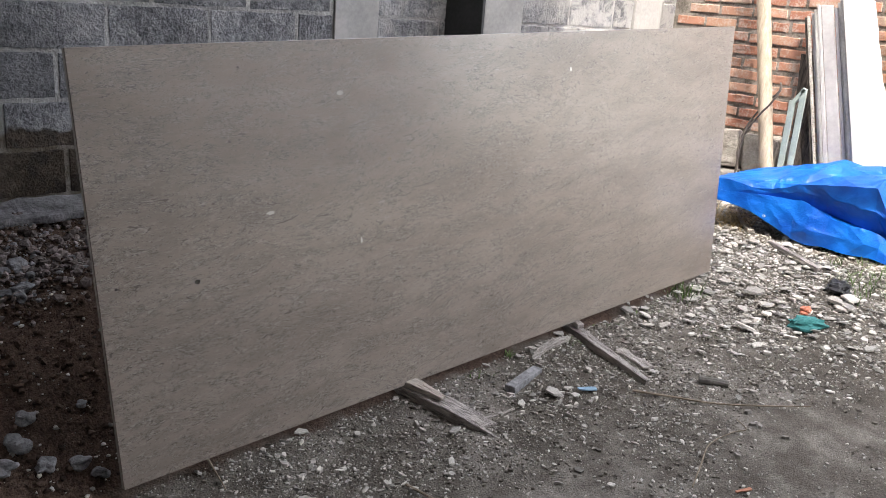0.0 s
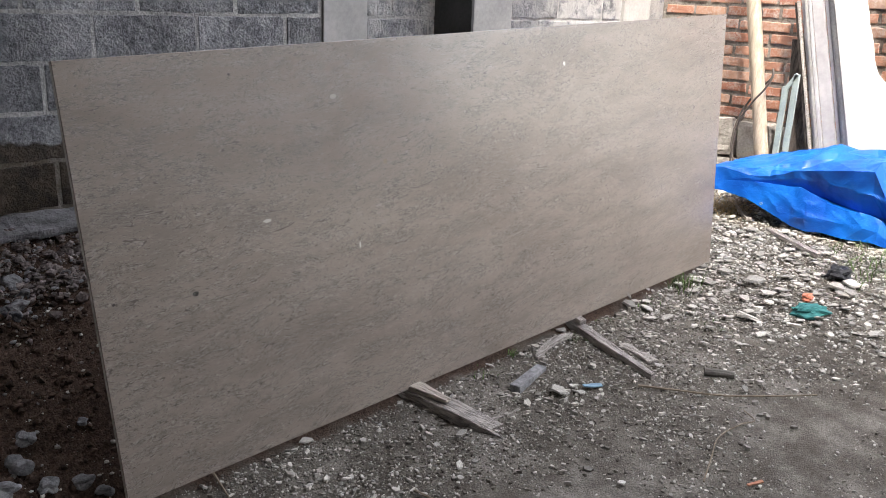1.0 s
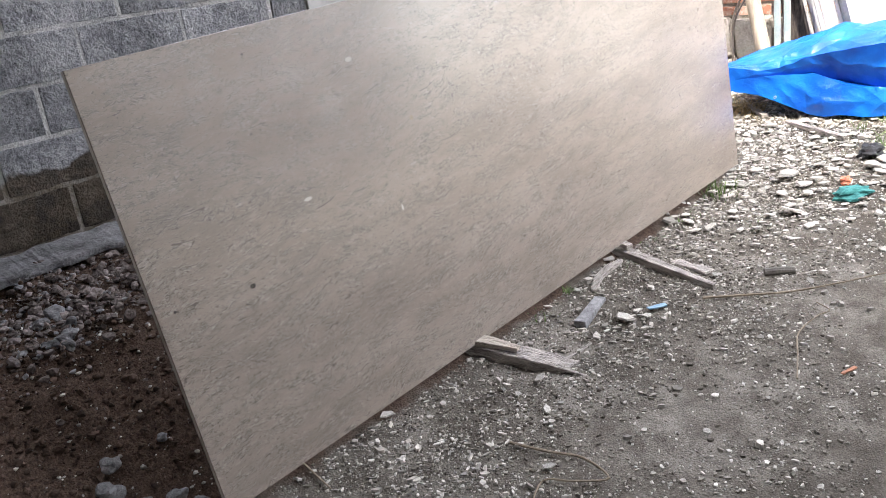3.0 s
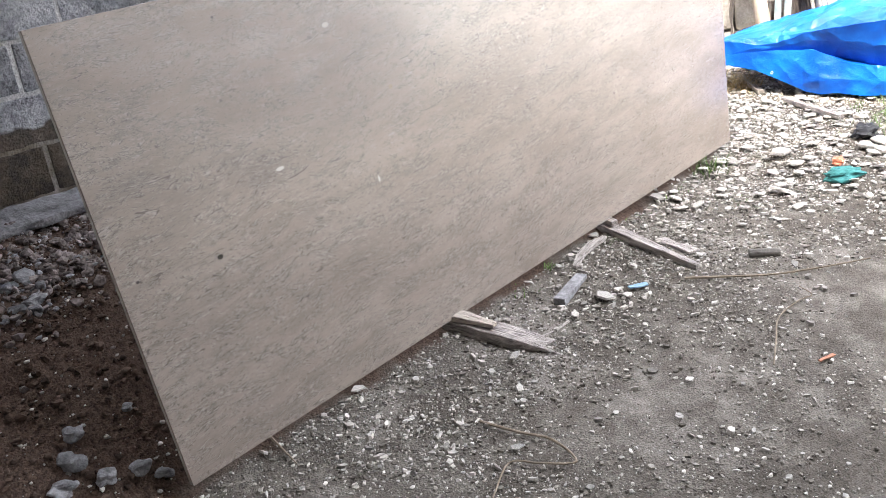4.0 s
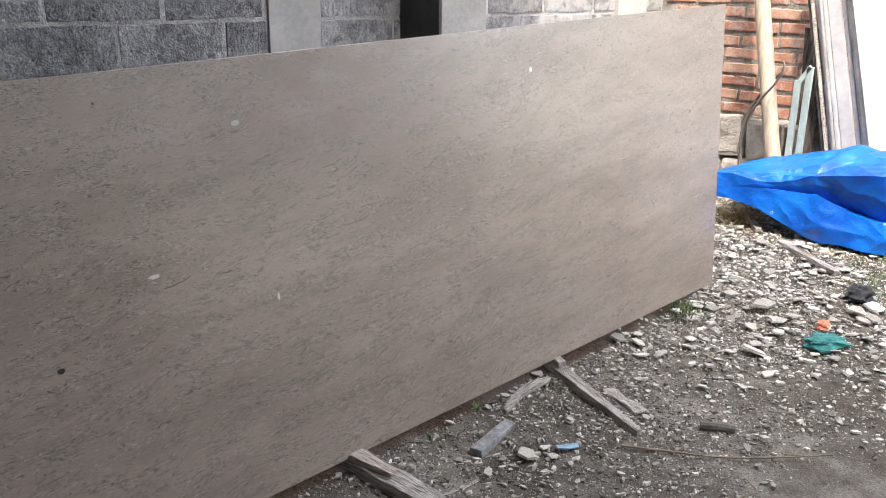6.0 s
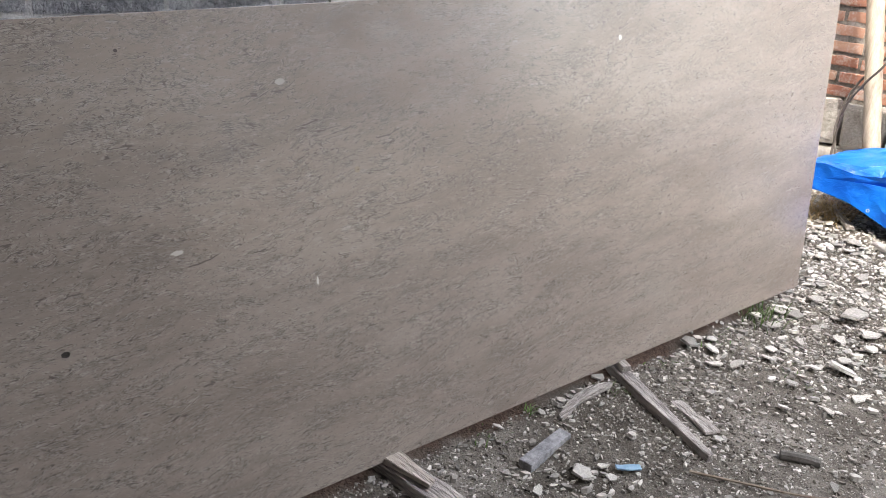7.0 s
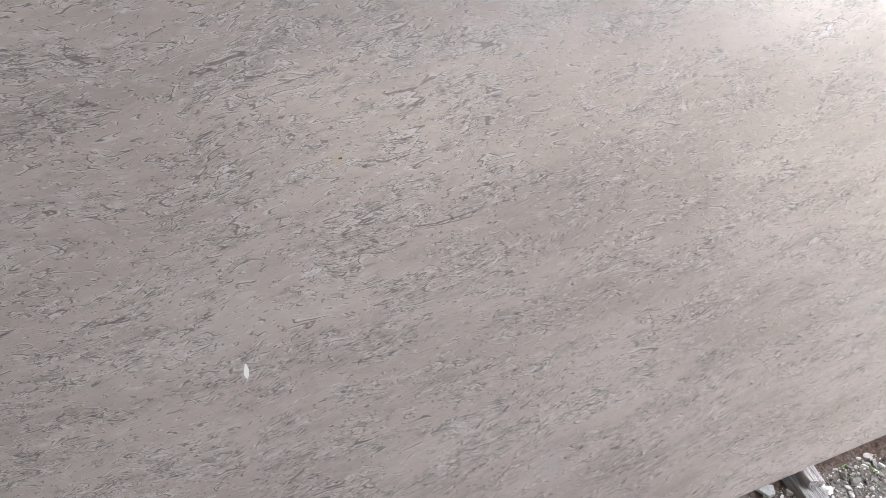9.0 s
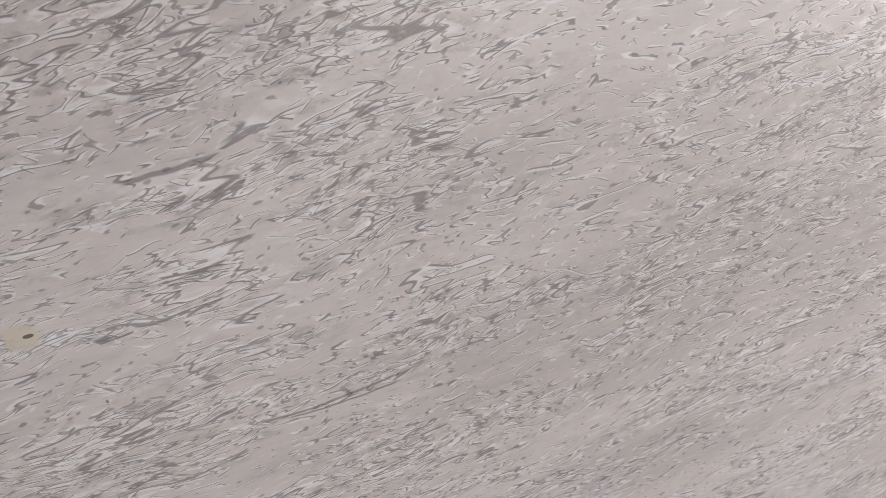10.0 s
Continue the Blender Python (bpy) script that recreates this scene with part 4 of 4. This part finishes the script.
def slab_foot(rng, n):
    """Loose chips gather along the foot of the slab and thin out over the yard."""
    out = []
    while len(out) < n:
        x, y = rng.uniform(0.2, 3.3), -abs(rng.normal(0, 0.42)) + 0.05
        clump = 0.25 + 0.75 * step(-0.15, 0.35, noise.noise(Vector((x * 3.1, y * 3.1, 9))))
        if y > -1.6 and rng.random() < clump * (0.3 + 0.7 * step(0.8, 2.2, x)) and not (y > 0.01 and x < 3.06):
            out.append((x, y))
    return out


def soil(rng, n):
    return [(rng.uniform(-0.9, 0.9), 0.06 + 1.3 * rng.random()) for _ in range(n)]


def clod_heap(rng, n):
    return [(rng.normal(0.15, 0.45), min(1.27, rng.normal(1.0, 0.16))) for _ in range(n)]


def crust(rng, n):
    return [(rng.normal(0.0, 0.22), min(1.34, rng.normal(1.08, 0.17))) for _ in range(n)]


scatter("gravel", 20000, yard, (0.004, 0.016), GRAVEL, "fine grey and beige gravel on the dirt", "gravel", 11, 0.65, 0.2)
scatter("fine_gravel", 22000, yard, (0.003, 0.009), GRAVEL, "fine crushed stone trodden into the dirt", "gravel", 20, 0.7, 0.15)
scatter("stone_flakes", 15000, yard, (0.005, 0.024), GRAVEL, "small flat stone flakes strewn on the dirt", "gravel", 16, 0.35, 0.1, True)
scatter("marble_grit", 3000, yard, (0.008, 0.03), CHIPS, "pale stone flakes strewn over the dirt", "grit", 15, 0.3, 0.1, True)
scatter("marble_rubble", 9500, chip_heap, (0.012, 0.055), CHIPS, "heap of pale broken marble chips", "rubble", 12, 0.22, -0.3, True)
scatter("pale_chips", 2100, slab_foot, (0.010, 0.040), DULL_CHIPS, "pale angular chips along the foot of the slab", "grit", 18, 0.32, 0.0, True)
scatter("clods", 3200, clod_heap, (0.008, 0.046), CLOD, "dry grey-brown clods heaped along the footing", "soil", 19, 0.75, 0.15)
scatter("soil_crumbs", 9000, soil, (0.004, 0.03), simple("soil_crumb", (0.036, 0.022, 0.016), (0.13, 0.09, 0.072), 9, 70, 0.95, 0.6, 0.004, 0.2, vary=0.5, island=True), "dark brown soil crumbs and clods", "soil", 13, 0.8)
scatter("cement_crumbs", 500, crust, (0.008, 0.04), LUMP, "grey cement crumbs spilt along the footing", "rubble", 17, 0.6, 0.1)
scatter("soil_grit", 1900, soil, (0.004, 0.020), CHIPS, "pale grit scattered over the dark soil", "grit", 14, 0.7, 0.1)


def chips():
    """Larger flat marble chips, single pieces."""
    rng = random.Random(21)
    meshes = []
    for s in range(9):
        bm = chip_bm((1.0, rng.uniform(0.5, 0.95), rng.uniform(0.08, 0.16)), s)
        me = bpy.data.meshes.new("marble_chip")
        bm.to_mesh(me)
        bm.free()
        me.materials.append(CHIP)
        meshes.append(me)
    spots = [(1.478, -0.31, 0.095), (1.555, -0.315, 0.05), (1.54, -0.362, 0.045), (0.577, -0.224, 0.045), (0.592, 0.01, 0.055), (1.325, -0.286, 0.045),
             (1.89, 0.02, 0.06), (1.583, -0.03, 0.035), (1.423, -0.01, 0.04), (1.181, -0.792, 0.035), (0.998, -0.859, 0.045), (0.879, -0.397, 0.05),
             (0.646, -0.575, 0.055), (0.908, -0.261, 0.04), (1.012, -0.271, 0.06), (1.958, -0.416, 0.05), (2.354, 0.0, 0.09), (2.332, -0.135, 0.06),
             (2.398, -0.178, 0.07), (2.534, -0.212, 0.06), (2.607, -0.179, 0.06), (2.168, -0.234, 0.04), (2.676, -0.419, 0.14), (2.381, -0.532, 0.05),
             (2.29, -0.428, 0.05), (3.091, -0.239, 0.17), (3.262, -0.572, 0.13), (3.251, -0.631, 0.12), (3.35, -0.60, 0.12), (3.0, -0.35, 0.10), (2.02, -0.75, 0.04)]
    while len(spots) < 260:
        x, y = rng.uniform(2.2, 4.5), rng.uniform(-1.1, 1.0)
        if (y > 0.0 and x < 3.15) or rng.random() > step(2.0, 3.3, x) * (1 - step(-0.5, -1.1, y)) + 0.03:
            continue
        spots.append((x, y, rng.uniform(0.035, 0.085)))
    for x, y, s in spots:
        ob = new("marble_chip", rng.choice(meshes))
        ob.matrix_world = pose(x, y, ground_z(x, y) + 0.01 + 0.1 * s, rng.gauss(0, 9), rng.gauss(0, 9), rng.uniform(0, 360)) @ Matrix.Diagonal((s, s, 0.65 * s, 1))
        tagged(ob, "flat broken chip of pale marble", "marble chip", "broken marble chips")


chips()


def lumps():
    """Grey cement lumps on the dark soil."""
    rng = random.Random(8)
    spots = [(-0.163, 0.29, 0.055, 0), (-0.203, 0.24, 0.075, 0), (-0.152, 0.165, 0.06, 0), (-0.063, 0.145, 0.05, 0), (-0.021, 0.105, 0.045, 0), (-0.003, 0.29, 0.03, 0), (-0.254, 0.19, 0.07, 0),
             (0.032, 0.95, 0.085, 1), (0.047, 0.864, 0.05, 1), (-0.003, 0.80, 0.075, 1), (-0.035, 0.905, 0.05, 1), (-0.021, 0.735, 0.045, 1), (-0.064, 0.785, 0.06, 1), (0.05, 1.0, 0.05, 1)]
    for i in range(9):
        spots.append((rng.uniform(-0.3, 0.5), rng.uniform(0.75, 1.25), rng.uniform(0.02, 0.05), 1))
    for i, (x, y, s, pale) in enumerate(spots):
        ob = part("cement_lump", rock_bm((s, s * rng.uniform(0.7, 1), s * rng.uniform(0.45, 0.75)), i, 3, 0.8), LUMP)
        lay(ob, x, y, rng.uniform(0, 360), s * 0.18)
        tagged(ob, "broken grey cement lump on dark soil", "cement lump", "cement lumps on the soil")


lumps()


# ---- plants ----
def tuft(name, spots, material, label, category, blades, height, seed, spread=0.05, lean=0.5):
    rng = random.Random(seed)
    bm = bmesh.new()
    for cx, cy in spots:
        for _ in range(blades):
            x, y = cx + rng.gauss(0, spread), cy + rng.gauss(0, spread)
            h, a, w = height * rng.uniform(0.5, 1.1), rng.uniform(0, 6.28), rng.uniform(0.0015, 0.003)
            d, s = Vector((math.cos(a), math.sin(a), 0)), Vector((-math.sin(a), math.cos(a), 0))
            p, z = Vector((x, y, 0)), ground_z(x, y) - 0.005
            rows = []
            for t, k in ((0, 1.0), (0.5, 0.8), (0.85, 0.45)):
                c = p + d * (lean * h * t * t) + Vector((0, 0, z + h * t * (1 - 0.25 * lean * t)))
                rows.append((bm.verts.new(c - s * w * k), bm.verts.new(c + s * w * k)))
            tip = bm.verts.new(p + d * (lean * h) + Vector((0, 0, z + h * (1 - 0.3 * lean))))
            for r0, r1 in zip(rows, rows[1:]):
                bm.faces.new((r0[0], r0[1], r1[1], r1[0]))
            bm.faces.new((rows[-1][0], rows[-1][1], tip))
    return tagged(part(name, bm, material), label, category, kind="stuff")


tuft("grass_tuft", [(2.78, -0.01), (2.83, -0.03), (2.72, -0.02)], GRASS, "small green grass tuft at the slab edge", "grass", 24, 0.085, 3, 0.035, 0.8)
tuft("grass_patch", [(3.45, -0.62), (3.60, -0.70), (3.72, -0.60), (3.55, -0.50), (3.80, -0.42), (3.68, -0.85)], GRASS, "sparse green grass among the chips", "grass", 26, 0.10, 4, 0.07, 0.9)
tuft("seedling", [(1.56, 0.0)], GRASS, "tiny green seedling by the slab edge", "weed", 16, 0.035, 5, 0.012, 0.9)
tuft("weeds", [(1.9, -0.03), (2.2, -0.06), (2.45, -0.05), (2.5, -0.35), (1.35, 0.0)], GRASS, "sparse low weeds in the gravel", "weeds", 14, 0.03, 6, 0.04, 0.9)
tuft("straw_clump", [(3.95, 0.44), (3.98, 0.38), (3.92, 0.34)], STRAW, "clump of dry straw by the tarpaulin", "straw", 70, 0.12, 7, 0.05, 1.3)


# ---- blocks and bricks ----
def build_blocks():
    rng = random.Random(31)
    meshes = []
    pitch, course = 0.447, 0.19
    for s in range(6):
        bm = box_bm((pitch - 0.018, 0.03, course - 0.016), 0.005, 14, 0.006, s, 24)
        me = bpy.data.meshes.new("block")
        bm.to_mesh(me)
        bm.free()
        me.materials.append(BLOCK)
        meshes.append(me)
    shifts = [0.385, 0.155, 0.36, 0.117, 0.306, 0.10, 0.33, 0.12, 0.34, 0.1, 0.3, 0.12]
    for k, shift in enumerate(shifts):
        z = 0.495 + course * (k + 0.5)
        x = shift - 6 * pitch
        while x < BRICK_X - 0.02:
            lo, hi = x + 0.01, x + pitch - 0.01
            for gap_lo, gap_hi in ((1.655, 1.94), (4.09, 4.41)):
                if lo < gap_hi and hi > gap_lo:
                    if lo < gap_lo:
                        hi = min(hi, gap_lo)
                    else:
                        lo = max(lo, gap_hi)
            hi = min(hi, BRICK_X - 0.01)
            if hi - lo > 0.04:
                ob = new("block", rng.choice(meshes))
                ob.parent = wall_north
                ob.matrix_basis = pose((lo + hi) / 2, WALL_Y + 0.012 + rng.uniform(-0.002, 0.003), z, 0, rng.gauss(0, 0.25), 0) @ Matrix.Diagonal(((hi - lo) / (pitch - 0.02), 1, 1, 1))
            x += pitch


def build_bricks():
    rng = random.Random(41)
    meshes = []
    for s in range(8):
        bm = box_bm((0.03, 0.215, 0.056), 0.005, 4, 0.006, s, 16)
        me = bpy.data.meshes.new("brick")
        bm.to_mesh(me)
        bm.free()
        me.materials.append(BRICK)
        meshes.append(me)
    for k in range(15):
        z = 0.70 + 0.081 * k
        y = WALL_Y - 0.01 - (0.12 if k % 2 else 0.0) + rng.uniform(-0.03, 0.03)
        while y > -0.9:
            short = rng.random() < 0.12
            length = 0.11 if short else 0.215 + rng.uniform(-0.012, 0.012)
            if y < WALL_Y + 0.01:
                ob = new("brick", rng.choice(meshes))
                ob.parent = wall_east
                ob.matrix_basis = pose(BRICK_X + 0.012 + rng.uniform(-0.004, 0.004), y - length / 2, z + rng.uniform(-0.004, 0.004), rng.gauss(0, 0.8), 0, rng.gauss(0, 1.0)) @ Matrix.Diagonal((1, length / 0.215, 1, 1))
            y -= length + 0.02


build_blocks()
build_bricks()
